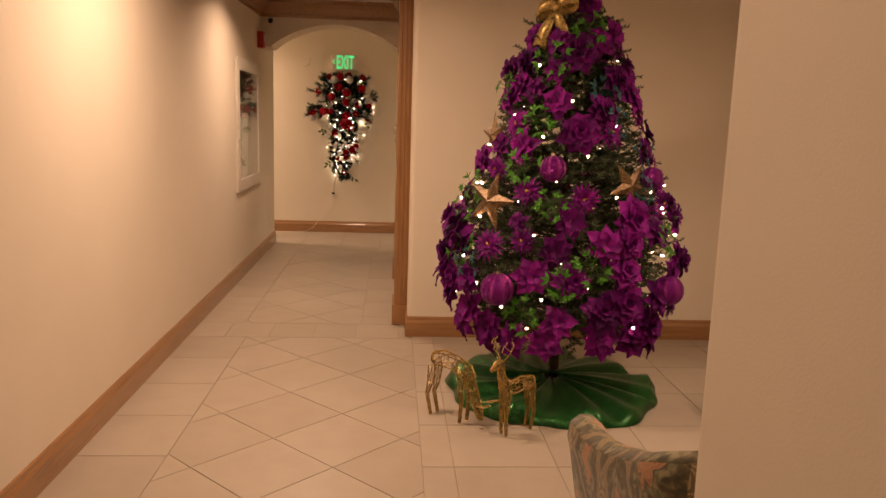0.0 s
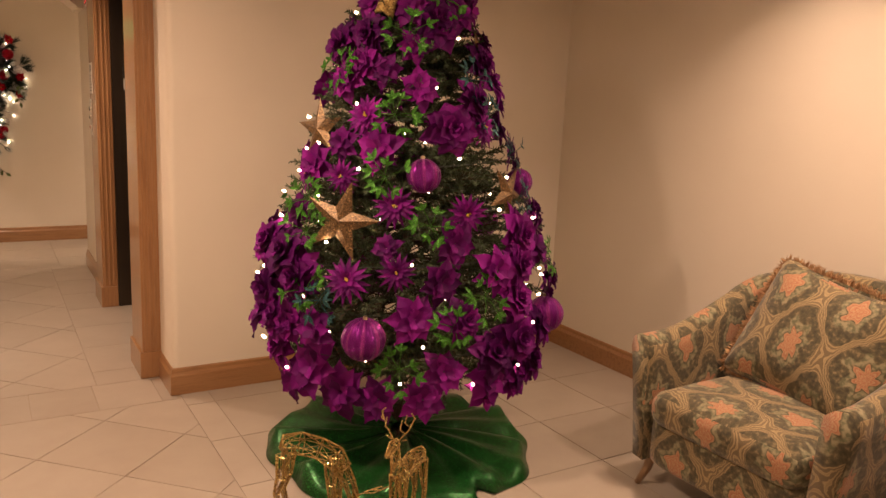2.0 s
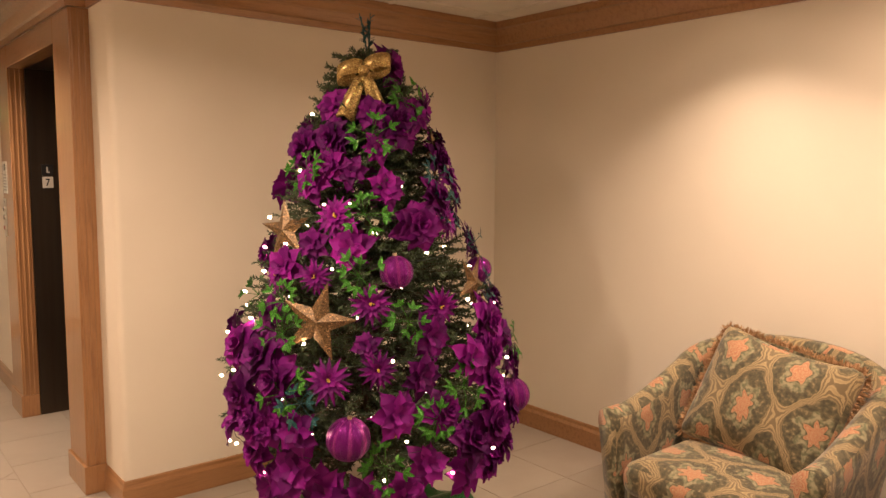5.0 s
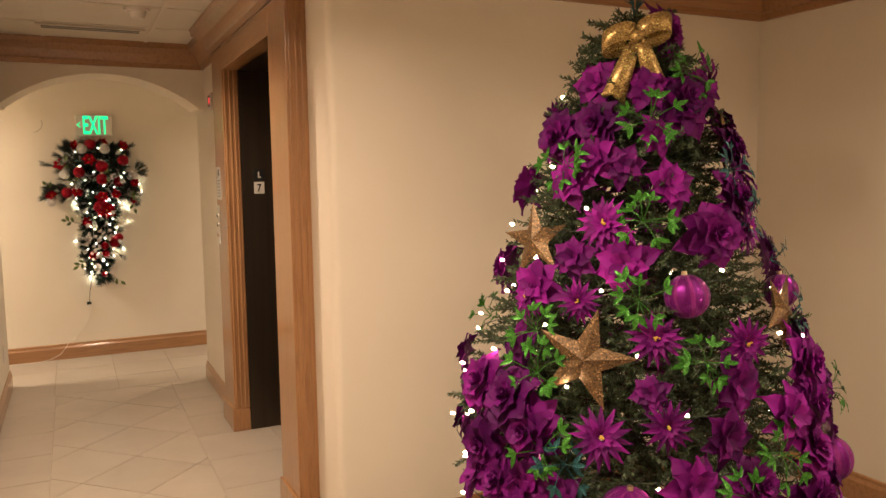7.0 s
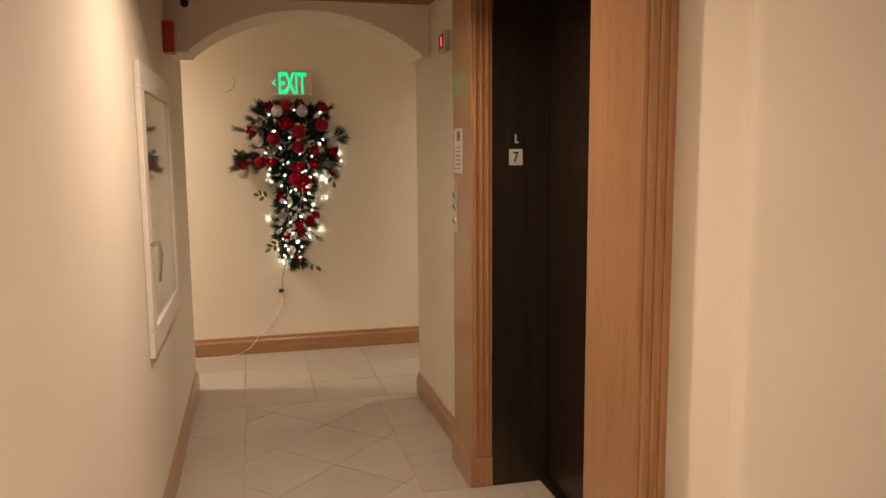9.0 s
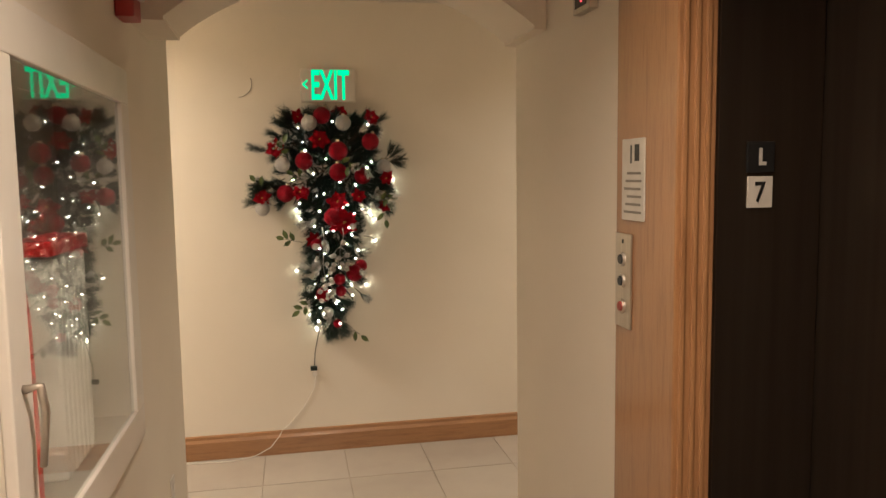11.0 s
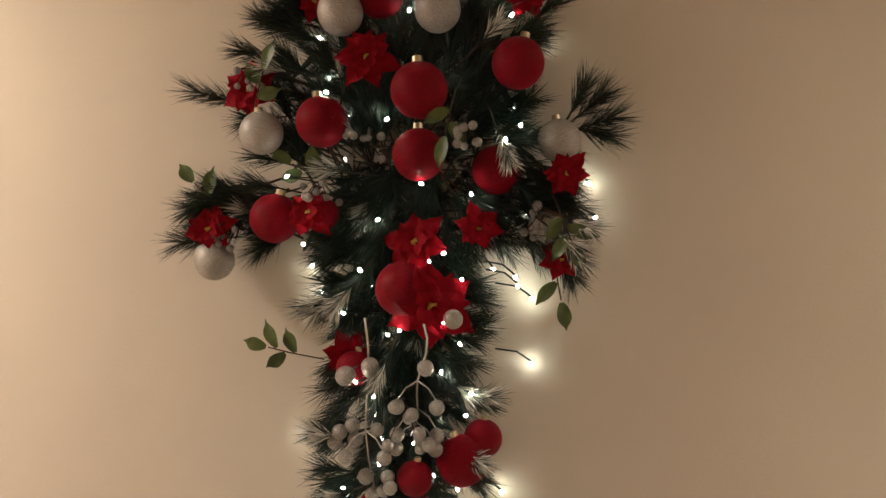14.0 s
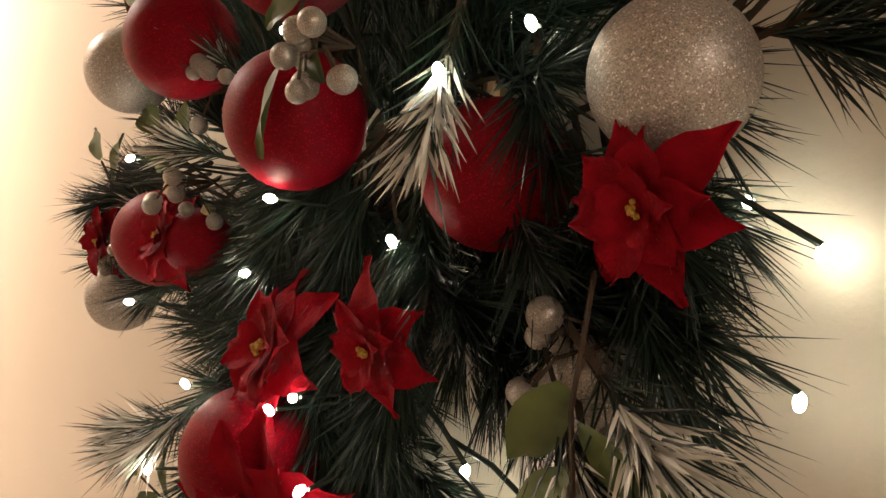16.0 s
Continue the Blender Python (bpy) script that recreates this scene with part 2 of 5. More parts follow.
structure("wall_hall_near_right", boxed(0.75, 7.92, 0, 3.0, 8.12, H), PLASTER, "cream plaster wall of the cross hall", "wall")

# arch over the corridor's end
ARCH_L, ARCH_R, ARCH_Z, ARCH_TOP = -1.02, 0.195, 2.035, 2.25
half, rise = (ARCH_R - ARCH_L) / 2, ARCH_TOP - ARCH_Z
rad = (half * half + rise * rise) / (2 * rise)
mid = (ARCH_L + ARCH_R) / 2
span = math.asin(half / rad)
arch_pts = [(mid + rad * math.sin(a), ARCH_TOP - rad + rad * math.cos(a)) for a in np.linspace(-span, span, 33)]
structure("arch_wall", prism(bmesh.new(), [(LEFT + 0.001, H), (LEFT + 0.001, ARCH_Z - 0.012), (ARCH_L, ARCH_Z - 0.012)] + arch_pts + [(ARCH_R, ARCH_Z - 0.012), (RIGHT - 0.001, ARCH_Z - 0.012), (RIGHT - 0.001, H)], "y", 7.75, 8.12),
          PLASTER, "cream plaster arch across the corridor's end", "arch")

# wooden trim: crown moulding, baseboards, lift casing
CROWN_PROFILE = [(0, CROWN), (0.014, CROWN), (0.018, CROWN + 0.03), (0.030, CROWN + 0.036), (0.038, CROWN + 0.05), (0.055, CROWN + 0.085), (0.085, CROWN + 0.115), (0.10, CROWN + 0.122), (0.104, CROWN + 0.150), (0.112, CROWN + 0.158), (0, CROWN + 0.158)]
BASE_PROFILE = [(0, 0.001), (0.016, 0.001), (0.016, 0.095), (0.012, 0.105), (0.009, 0.112), (0.008, 0.128), (0.004, 0.134), (0, 0.134)]
HEAD_X = 0.18


def moulding(name, path, profile, material, label, category):
    return structure(name, sweep(bmesh.new(), path, profile), material, label, category)


moulding("crown_left", [(LEFT, -2.0), (LEFT, 7.75), (RIGHT, 7.75)], CROWN_PROFILE, OAK_Y, "stained oak crown moulding along the corridor", "moulding")
moulding("crown_lift", [(RIGHT, 7.75), (RIGHT, 7.03), (HEAD_X, 7.03), (HEAD_X, 5.25), (0.27, 5.25), (0.27, NOOK_Y), (NOOK_X, NOOK_Y), (NOOK_X, 1.2), (0.6, 1.2), (0.6, -2.0)], CROWN_PROFILE, OAK_X, "stained oak crown moulding round nook and lift", "moulding")
moulding("baseboard_left", [(LEFT, -2.0), (LEFT, 8.54), (-3.8, 8.54)], BASE_PROFILE, OAK_Y, "stained oak baseboard", "baseboard")
moulding("baseboard_nook", [(0.272, 5.24), (0.272, NOOK_Y), (NOOK_X, NOOK_Y), (NOOK_X, 1.2), (0.6, 1.2), (0.6, -2.0)], BASE_PROFILE, OAK_X, "stained oak baseboard round the nook", "baseboard")
moulding("baseboard_pier", [(0.75, 8.12), (RIGHT, 8.12), (RIGHT, 7.05)], BASE_PROFILE, OAK_Y, "stained oak baseboard on the pier", "baseboard")
moulding("baseboard_end", [(-3.8, END_Y), (3.0, END_Y)], BASE_PROFILE, OAK_X, "stained oak baseboard below the swag", "baseboard")

lift = empty("lift_doorway", 0.3, 6.14, 0, "lift doorway with stained oak casing and dark bronze doors", "lift", kind="structure")


def lift_part(name, bm, material, label=""):
    bmesh.ops.translate(bm, verts=bm.verts, vec=(-0.3, -6.14, 0))
    return part(name, bm, material, lift, label)


for y0, y1, side in ((5.25, 5.55, -1), (6.72, 7.03, 1)):
    lift_part("casing", boxed(HEAD_X, y0, 0.14, 0.274, y1, 2.299, bevel=0.004), OAK_Z, "stained oak casing")
    lift_part("plinth", boxed(HEAD_X - 0.012, y0 - 0.008, 0.001, 0.2735, y1 + 0.008, 0.1395, bevel=0.004), OAK_Z)
    ya = y0 if side < 0 else y1 - 0.012
    for k, xx in enumerate((0.198, 0.226, 0.252)):
        lift_part("bead", boxed(xx - 0.006, (y0 - 0.006) if side < 0 else y0 - 0.006, 0.141, xx + 0.006, y0 + 0.002, 2.298, bevel=0.003), OAK_Z)
lift_part("head_casing", boxed(HEAD_X, 5.552, 2.17, 0.274, 6.718, 2.299, bevel=0.004), OAK_Y, "stained oak head casing")
lift_part("jamb", boxed(0.276, 6.712, 0.002, 0.53, 6.739, 2.199), BRONZE, "dark bronze steel jamb")
lift_part("jamb", boxed(0.276, 5.541, 0.002, 0.53, 5.560, 2.199), BRONZE, "dark bronze steel jamb")
lift_part("head_jamb", boxed(0.276, 5.561, 2.172, 0.53, 6.711, 2.1995), BRONZE, "dark bronze steel head")
lift_part("door_panel", boxed(0.533, 6.142, 0.012, 0.56, 6.738, 2.20, bevel=0.002), BRONZE, "dark bronze lift door leaf")
lift_part("door_panel", boxed(0.533, 5.541, 0.012, 0.56, 6.138, 2.20, bevel=0.002), BRONZE, "dark bronze lift door leaf")
lift_part("sill", boxed(0.50, 5.56, 0.001, 0.60, 6.711, 0.008), BRONZE, "metal sill")
lift_part("shaft", boxed(0.60, 5.3, 0.0, 0.75, 7.0, 2.3), plain("shaft_black", (0.01, 0.01, 0.01), 0.9))


# ---- tree ----
TREE = Vector((1.06, 4.14, 0))


def tree_r(z):
    """Radius of the dressed tree at a height."""
    return float(np.interp(z, (0.30, 0.45, 0.62, 0.85, 1.05, 1.25, 1.45, 1.65, 1.90, 2.05), (0.50, 0.585, 0.635, 0.61, 0.53, 0.44, 0.375, 0.31, 0.20, 0.05)))


def blades(items, name, material, width_tip=0.25):
    """Many thin tapered blades from (root, tip, width, normal hint) in one mesh, each a folded strip."""
    n = len(items)
    root = np.array([i[0] for i in items], dtype=float)
    tip = np.array([i[1] for i in items], dtype=float)
    w = np.array([i[2] for i in items], dtype=float)[:, None]
    d = tip - root
    d /= np.linalg.norm(d, axis=1)[:, None] + 1e-9
    h = np.random.normal(size=(n, 3))
    a = np.cross(d, h)
    a /= np.linalg.norm(a, axis=1)[:, None] + 1e-9
    b = np.cross(d, a)
    mid = root * 0.45 + tip * 0.55
    verts = np.stack([root + a * w * 0.5, root - a * w * 0.5, root + b * w * 0.5, mid + a * w * 0.5, mid - a * w * 0.5, mid + b * w * 0.5, tip], axis=1).reshape(-1, 3)
    base = (np.arange(n) * 7)[:, None]
    quads = np.concatenate([base + np.array([q]) for q in ((0, 1, 4, 3), (1, 2, 5, 4), (2, 0, 3, 5))])
    tris = np.concatenate([base + np.array([q]) for q in ((3, 4, 6), (4, 5, 6), (5, 3, 6))])
    me = bpy.data.meshes.new(name)
    me.from_pydata(verts.tolist(), [], quads.tolist() + tris.tolist())
    me.materials.append(material)
    return me


def needle_mat(name, c1, c2, rough=0.55):
    m, nt, b = mat(name, rough)
    g = nt.nodes.new("ShaderNodeNewGeometry")
    nt.links.new(ramp(nt, g.outputs["Random Per Island"], (0.0, c1), (0.7, c2), (1.0, tuple(min(1, a * 1.5) for a in c2))), b.inputs["Base Color"])
    return m


FIR = needle_mat("fir_needles", (0.014, 0.028, 0.012), (0.050, 0.078, 0.033))
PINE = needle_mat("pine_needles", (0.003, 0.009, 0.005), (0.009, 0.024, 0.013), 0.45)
FROST = needle_mat("frosted_needles", (0.42, 0.41, 0.36), (0.70, 0.68, 0.62), 0.7)
BARK = blotchy("bark", (0.035, 0.022, 0.012), (0.07, 0.045, 0.025), 30, 0.9, 0, 60, 0.5)

rng = random.Random(7)


def fir_spray(items, wood, p, way, length, width=0.005, dense=1.0):
    """One twig with needles standing off all round it."""
    way = way.normalized()
    side = way.orthogonal().normalized()
    other = way.cross(side)
    wood.append((p, p + way * length))
    k = int(length * 300 * dense)
    for i in range(k):
        f = (i + rng.random()) / k
        ang = rng.uniform(0, 2 * math.pi)
        out = (side * math.cos(ang) + other * math.sin(ang))
        root = p + way * (length * f)
        ln = rng.uniform(0.018, 0.030) * (1.0 - 0.35 * f)
        tip = root + (out * 0.85 + way * 0.65).normalized() * ln
        items.append((root, tip, width))


def christmas_tree():
    t = empty("christmas_tree", TREE.x, TREE.y, 0, "full green artificial Christmas tree dressed in purple and gold", "tree")
    bm = bmesh.new()
    tube(bm, [(0, 0, 0.03), (0, 0, 0.8), (0, 0, 2.02)], 0.028, 8, 0.25)
    part("trunk", bm, BARK, t, "dark metal and bark trunk")
    items, wood = [], []
    z = 0.31
    while z < 2.02:
        r = tree_r(z)
        count = max(5, int(7 + 34 * r))
        for i in range(count):
            a = 2 * math.pi * (i + rng.random() * 0.8) / count
            ln = max(0.02, r * rng.uniform(0.74, 0.93) - 0.045)
            out = Vector((math.cos(a), math.sin(a), 0))
            up = rng.uniform(-0.10, 0.12)
            root = Vector((0, 0, z + 0.03))
            end = out * ln + Vector((0, 0, z + up * ln))
            wood.append((root, end))
            # side twigs over the outer half
            for f in np.linspace(0.40, 1.0, 4 + int(7 * r)):
                f = f + rng.uniform(-0.04, 0.04)
                p = root.lerp(end, min(f, 1.0))
                sgn = rng.choice((-1, 1))
                way = out * 0.8 + Vector((-out.y, out.x, 0)) * sgn * rng.uniform(0.1, 0.9) + Vector((0, 0, rng.uniform(-0.25, 0.45)))
                fir_spray(items, wood, p, way, rng.uniform(0.07, 0.13))
        z += 0.066 if z < 1.5 else 0.055
    for i in range(10):
        fir_spray(items, wood, Vector((0, 0, 1.98)), Vector((rng.uniform(-0.7, 0.7), rng.uniform(-0.7, 0.7), 1)), 0.09)
    part_of("foliage", blades(items, "foliage", FIR), t, label="dark green fir needles")
    twigs = [(a, b, 0.006) for a, b in wood]
    part_of("branch_frame", blades(twigs, "branch_frame", BARK), t, label="thin brown branches")
    return t


tree = christmas_tree()

SKIRT = glitter("green_sequin", (0.006, 0.10, 0.018), 260, 0.5, 0.2, 0.3)


def tree_skirt():
    """A round sheet with soft folds that run out from the trunk and a slit in front."""
    bm = bmesh.new()
    nr, na = 14, 120
    rings = []
    for i in range(nr + 1):
        f = i / nr
        ring = []
        for k in range(na):
            a = 2 * math.pi * k / na
            rr = (0.05 + 0.51 * f) * (1 + 0.03 * math.sin(5 * a + 1) * f + 0.02 * math.sin(11 * a) * f)
            fold = 0.022 * math.sin(9 * a + 2.0 * f) + 0.016 * math.sin(17 * a + 5 * f + 1.3) + 0.02 * noise.noise((3 * rr * math.cos(a), 3 * rr * math.sin(a), 0.4))
            z = 0.045 + fold * (0.3 + 0.7 * f) + 0.03 * (1 - f)
            slit = max(0.0, 1 - abs(((a - 4.85 + math.pi) % (2 * math.pi)) - math.pi) / 0.07)
            rr -= 0.09 * slit * f * f
            ring.append(bm.verts.new((rr * math.cos(a), rr * math.sin(a), max(0.012, z) if f < 1 else 0.006)))
        rings.append(ring)
    for u, v in zip(rings, rings[1:]):
        for k in range(na):
            bm.faces.new((u[k], v[k], v[(k + 1) % na], u[(k + 1) % na]))
    ob = solid("tree_skirt", bm, SKIRT, "shiny green sequin tree skirt spread in folds on the floor", "tree skirt", smooth=True)
    ob.location = (1.02, 4.02, 0)
    sd = ob.modifiers.new("thick", "SOLIDIFY")
    sd.thickness = 0.004
    return ob


tree_skirt()


def purple_mat():
    m, nt, b = mat("purple_silk", 0.55)
    g = nt.nodes.new("ShaderNodeNewGeometry")
    oi = nt.nodes.new("ShaderNodeObjectInfo")
    add = nt.nodes.new("ShaderNodeMath")
    add.operation = "MULTIPLY_ADD"
    add.inputs[1].default_value = 0.5
    nt.links.new(g.outputs["Random Per Island"], add.inputs[0])
    h = nt.nodes.new("ShaderNodeMath")
    h.operation = "MULTIPLY"
    h.inputs[1].default_value = 0.5
    nt.links.new(oi.outputs["Random"], h.inputs[0])
    nt.links.new(h.outputs[0], add.inputs[2])
    nt.links.new(ramp(nt, add.outputs[0], (0.1, (0.055, 0.002, 0.060)), (0.55, (0.13, 0.004, 0.125)), (0.95, (0.25, 0.010, 0.23))), b.inputs["Base Color"])
    b.inputs["Roughness"].default_value = 0.62
    b.inputs["Specular IOR Level"].default_value = 0.15
    bump(nt, b, noise_tex(nt, coords(nt), 160, 2), 0.3, 0.002)
    return m


PURPLE = purple_mat()
PURPLE_FOIL = glitter("purple_foil", (0.19, 0.010, 0.20), 1200, 0.75, 0.6, 0.28)
PINK_STRIPE = glitter("magenta_glitter", (0.30, 0.02, 0.24), 1500, 0.5, 0.4, 0.4)
GOLD = glitter("gold_glitter", (0.55, 0.37, 0.14), 260, 0.75, 0.3, 0.36)
GOLD_DULL = glitter("bronze_glitter", (0.17, 0.10, 0.043), 230, 0.45, 0.3, 0.42)
LIME = glitter("lime_glitter", (0.05, 0.22, 0.018), 800, 0.45, 0.2, 0.4)
TEAL = glitter("teal_glitter", (0.02, 0.10, 0.11), 800, 0.5, 0.2, 0.4)
YELLOW = plain("stamen_yellow", (0.5, 0.30, 0.04), 0.6)
RED_SILK = blotchy("red_velvet", (0.21, 0.001, 0.006), (0.30, 0.002, 0.010), 40, 0.7, 0, 200, 0.3)
RED_SILK.node_tree.nodes["Principled BSDF"].inputs["Specular IOR Level"].default_value = 0.1
RED_GLITTER = glitter("red_glitter", (0.235, 0.001, 0.009), 70, 0.0, 0.7, 0.5, 0.12)
SILVER_GLITTER = glitter("silver_glitter", (0.50, 0.46, 0.42), 55, 0.45, 0.5, 0.45)
CAP = plain("cap_metal", (0.55, 0.45, 0.3), 0.3, 0.9)
WIRE = plain("dark_green_wire", (0.008, 0.018, 0.010), 0.5)


def petal(bm, length, width, lift, turn, curl=0.25, base=0.0, z0=0.0, tip=1.6, rows=6):
    """A cupped, pointed petal that grows out from the middle; local z faces the viewer."""
    c, s = math.cos(turn), math.sin(turn)
    prev = None
    for i in range(rows + 1):
        f = i / rows
        w = width * 0.5 * (math.sin(math.pi * min(1, f * 0.93 + 0.07)) ** 0.8) * (1.0 if f < 0.6 else max(0.0, 1 - ((f - 0.6) / 0.4) ** tip))
        if i == rows:
            w = 0.0008
        x = base + length * f * math.cos(lift)
        z = z0 + length * f * math.sin(lift) - curl * length * f * f
        row = []
        for k, q in enumerate((-1, -0.5, 0, 0.5, 1)):
            y = q * w
            zz = z + 0.10 * width * (1.4 * abs(q) - 0.4) * math.sin(math.pi * f) + 0.11 * width * abs(q) * math.sin(9 * f + 2.3 * k + 5 * turn) * f
            row.append(bm.verts.new((x * c - y * s, x * s + y * c, zz)))
        if prev:
            for k in range(4):
                bm.faces.new((prev[k], prev[k + 1], row[k + 1], row[k]))
        prev = row


def flower_meshes(kind, material, seed):
    r = random.Random(seed)
    bm = bmesh.new()
    if kind == "daisy":
        for ring, n, ln in ((0, 16, 0.085), (1, 13, 0.065), (2, 10, 0.042)):
            for i in range(n):
                petal(bm, ln * r.uniform(0.9, 1.05), 0.018, 0.2 + 0.35 * ring, 2 * math.pi * (i + 0.5 * ring + r.uniform(-0.15, 0.15)) / n, 0.25, 0.006, 0.004 * ring, 2.2, 5)
    elif kind == "poinsettia":
        for ring, n, ln in ((0, 6, 0.10), (1, 6, 0.082), (2, 5, 0.055)):
            for i in range(n):
                petal(bm, ln * r.uniform(0.85, 1.1), ln * 0.60, 0.12 + 0.3 * ring + r.uniform(-0.1, 0.15), 2 * math.pi * (i + 0.5 * ring + r.uniform(-0.15, 0.15)) / n, 0.3, 0.004, 0.006 * ring, 1.5, 6)
    else:  # a full, ruffled bloom
        for ring, n, ln in ((0, 8, 0.10), (1, 7, 0.09), (2, 6, 0.075), (3, 5, 0.055), (4, 4, 0.038)):
            for i in range(n):
                petal(bm, ln * r.uniform(0.85, 1.1), ln * 0.7, 0.15 + 0.3 * ring + r.uniform(-0.12, 0.12), 2 * math.pi * (i + 0.5 * ring + r.uniform(-0.2, 0.2)) / n, 0.35, 0.003, 0.007 * ring, 3.0, 6)
    heart = bmesh.new()
    for i in range(12):
        a, q = r.uniform(0, 6.28), r.uniform(0, 0.009)
        bmesh.ops.create_icosphere(heart, subdivisions=1, radius=0.0035, matrix=Matrix.Translation((q * math.cos(a), q * math.sin(a), 0.018 + r.uniform(0, 0.006))))
    return mesh_of(bm, "petals", material, True), mesh_of(heart, "heart", YELLOW)


def facing(place, normal, spin=0.0, scale=1.0):
    """A pose whose z looks along the normal."""
    q = Vector(normal).to_track_quat("Z", "Y")
    return Matrix.Translation(place) @ q.to_matrix().to_4x4() @ Matrix.Rotation(spin, 4, "Z") @ Matrix.Scale(scale, 4)


def thing(name, m, label, category, group):
    ob = tagged(new(name), label, category, group)
    ob.empty_display_size = 0.02
    ob.matrix_basis = m
    return ob


def on_tree(deg, z, out=0.0):
    """Place and normal on the tree's cone, by compass angle and height."""
    a = radians(deg)
    r = tree_r(z) + out
    n = Vector((math.cos(a), math.sin(a), 0.28)).normalized()
    return Vector((TREE.x + r * math.cos(a), TREE.y + r * math.sin(a), z)), n


KINDS = {k: [flower_meshes(k, PURPLE, s) for s in (1, 2, 3)] for k in ("daisy", "poinsettia", "bloom")}


def purple_flower(kind, deg, z, size=1.0):
    p, n = on_tree(deg, z, -0.01)
    size *= 1.06
    n = (n + Vector((rng.uniform(-0.3, 0.3), rng.uniform(-0.3, 0.3), rng.uniform(-0.25, 0.25)))).normalized()
    names = {"daisy": ("purple silk daisy with narrow petals on the tree", "daisy"), "poinsettia": ("purple silk poinsettia with pointed petals on the tree", "poinsettia"), "bloom": ("full ruffled purple silk bloom on the tree", "bloom")}
    t = thing("silk_" + kind, facing(p, n, rng.uniform(0, 6.28), size), names[kind][0], "flower", "purple flowers on the tree")
    petals, heart = rng.choice(KINDS[kind])
    part_of("petals", petals, t)
    if kind == "daisy":
        part_of("heart", heart, t, label="yellow beaded heart")
    return t


def purple_ball(deg, z, r):
    p, n = on_tree(deg, z, -0.01)
    bm = bmesh.new()
    seg, rings = 64, 20
    grid = []
    for i in range(1, rings):
        th = math.pi * i / rings
        row = []
        for k in range(seg):
            ph = 2 * math.pi * k / seg
            q = r * (1 + 0.022 * math.sin(th) * math.cos(16 * ph))
            row.append(bm.verts.new((q * math.sin(th) * math.cos(ph), q * math.sin(th) * math.sin(ph), q * math.cos(th))))
        grid.append(row)
    top, bot = bm.verts.new((0, 0, r)), bm.verts.new((0, 0, -r))
    for i, (u, v) in enumerate(zip(grid, grid[1:])):
        for k in range(seg):
            f = bm.faces.new((u[k], v[k], v[(k + 1) % seg], u[(k + 1) % seg]))
            f.material_index = 1 if (k % 8) in (2, 3) else 0
    for k in range(seg):
        bm.faces.new((top, grid[0][k], grid[0][(k + 1) % seg]))
        bm.faces.new((bot, grid[-1][(k + 1) % seg], grid[-1][k]))
    t = thing("striped_bauble", Matrix.Translation(p) @ Matrix.Rotation(rng.uniform(-0.2, 0.2), 4, "X"), "large ribbed purple bauble with magenta glitter stripes on the tree", "bauble", "purple baubles on the tree")
    part("ball", bm, [PURPLE_FOIL, PINK_STRIPE], t, smooth=True)
    part("cap", cyl(bmesh.new(), (0, 0, r * 0.97), 0.009, 0.008, 0.012, 12), CAP, t, "gold cap")
    return t


def gold_star(deg, z, size, lean=0.0, yaw=0.0, out=0.035):
    """A five-pointed star, ridged, thick in the middle."""
    bm = bmesh.new()
    front, back = bm.verts.new((0, 0, 0.022 * size / 0.13)), bm.verts.new((0, 0, -0.03 * size / 0.13))
    rim = []
    for k in range(10):
        a = math.pi / 2 + math.pi * k / 5
        q = size if k % 2 == 0 else size * 0.37
        rim.append(bm.verts.new((q * math.cos(a), q * math.sin(a), 0)))
    for k in range(10):
        bm.faces.new((front, rim[k], rim[(k + 1) % 10]))
        bm.faces.new((back, rim[(k + 1) % 10], rim[k]))
    p, n = on_tree(deg, z, out)
    n = Matrix.Rotation(radians(yaw), 3, "Z") @ Vector((n.x, n.y, 0.1))
    ob = solid("gold_star", bm, GOLD_DULL, "large gold glitter star with raised ridges on the tree", "star", "gold stars on the tree")
    ob.matrix_basis = facing(p, n, radians(lean))
    return ob


def leafy_sprig(name, material, deg, z, n_leaves, ln, label, group, holly=True):
    """A spray of small lobed glitter leaves on wire stems."""
    p, nrm = on_tree(deg, z, 0.0)
    t = thing(name, facing(p, nrm, rng.uniform(0, 6.28)), label, "sprig", group)
    stems, leaves = bmesh.new(), bmesh.new()
    for i in range(n_leaves):
        a = 2 * math.pi * i / n_leaves + rng.uniform(-0.4, 0.4)
        e = Vector((math.cos(a) * ln * rng.uniform(0.35, 0.75), math.sin(a) * ln * rng.uniform(0.35, 0.75), rng.uniform(0.0, 0.05)))
        tube(stems, [(0, 0, 0), e * 0.5 + Vector((0, 0, 0.012)), e], 0.0015, 4)
        for k in range(3):
            before = len(leaves.verts)
            petal(leaves, ln * rng.uniform(0.25, 0.42), ln * rng.uniform(0.11, 0.17), rng.uniform(-0.2, 0.6), a + (k - 1) * 0.9, 0.2, 0.0, 0.0, 2, 4)
            leaves.verts.ensure_lookup_table()
            for v in leaves.verts[before:]:
                v.co += e
    part("stem", stems, material, t)
    part("leaves", leaves, material, t, smooth=True)
    return t


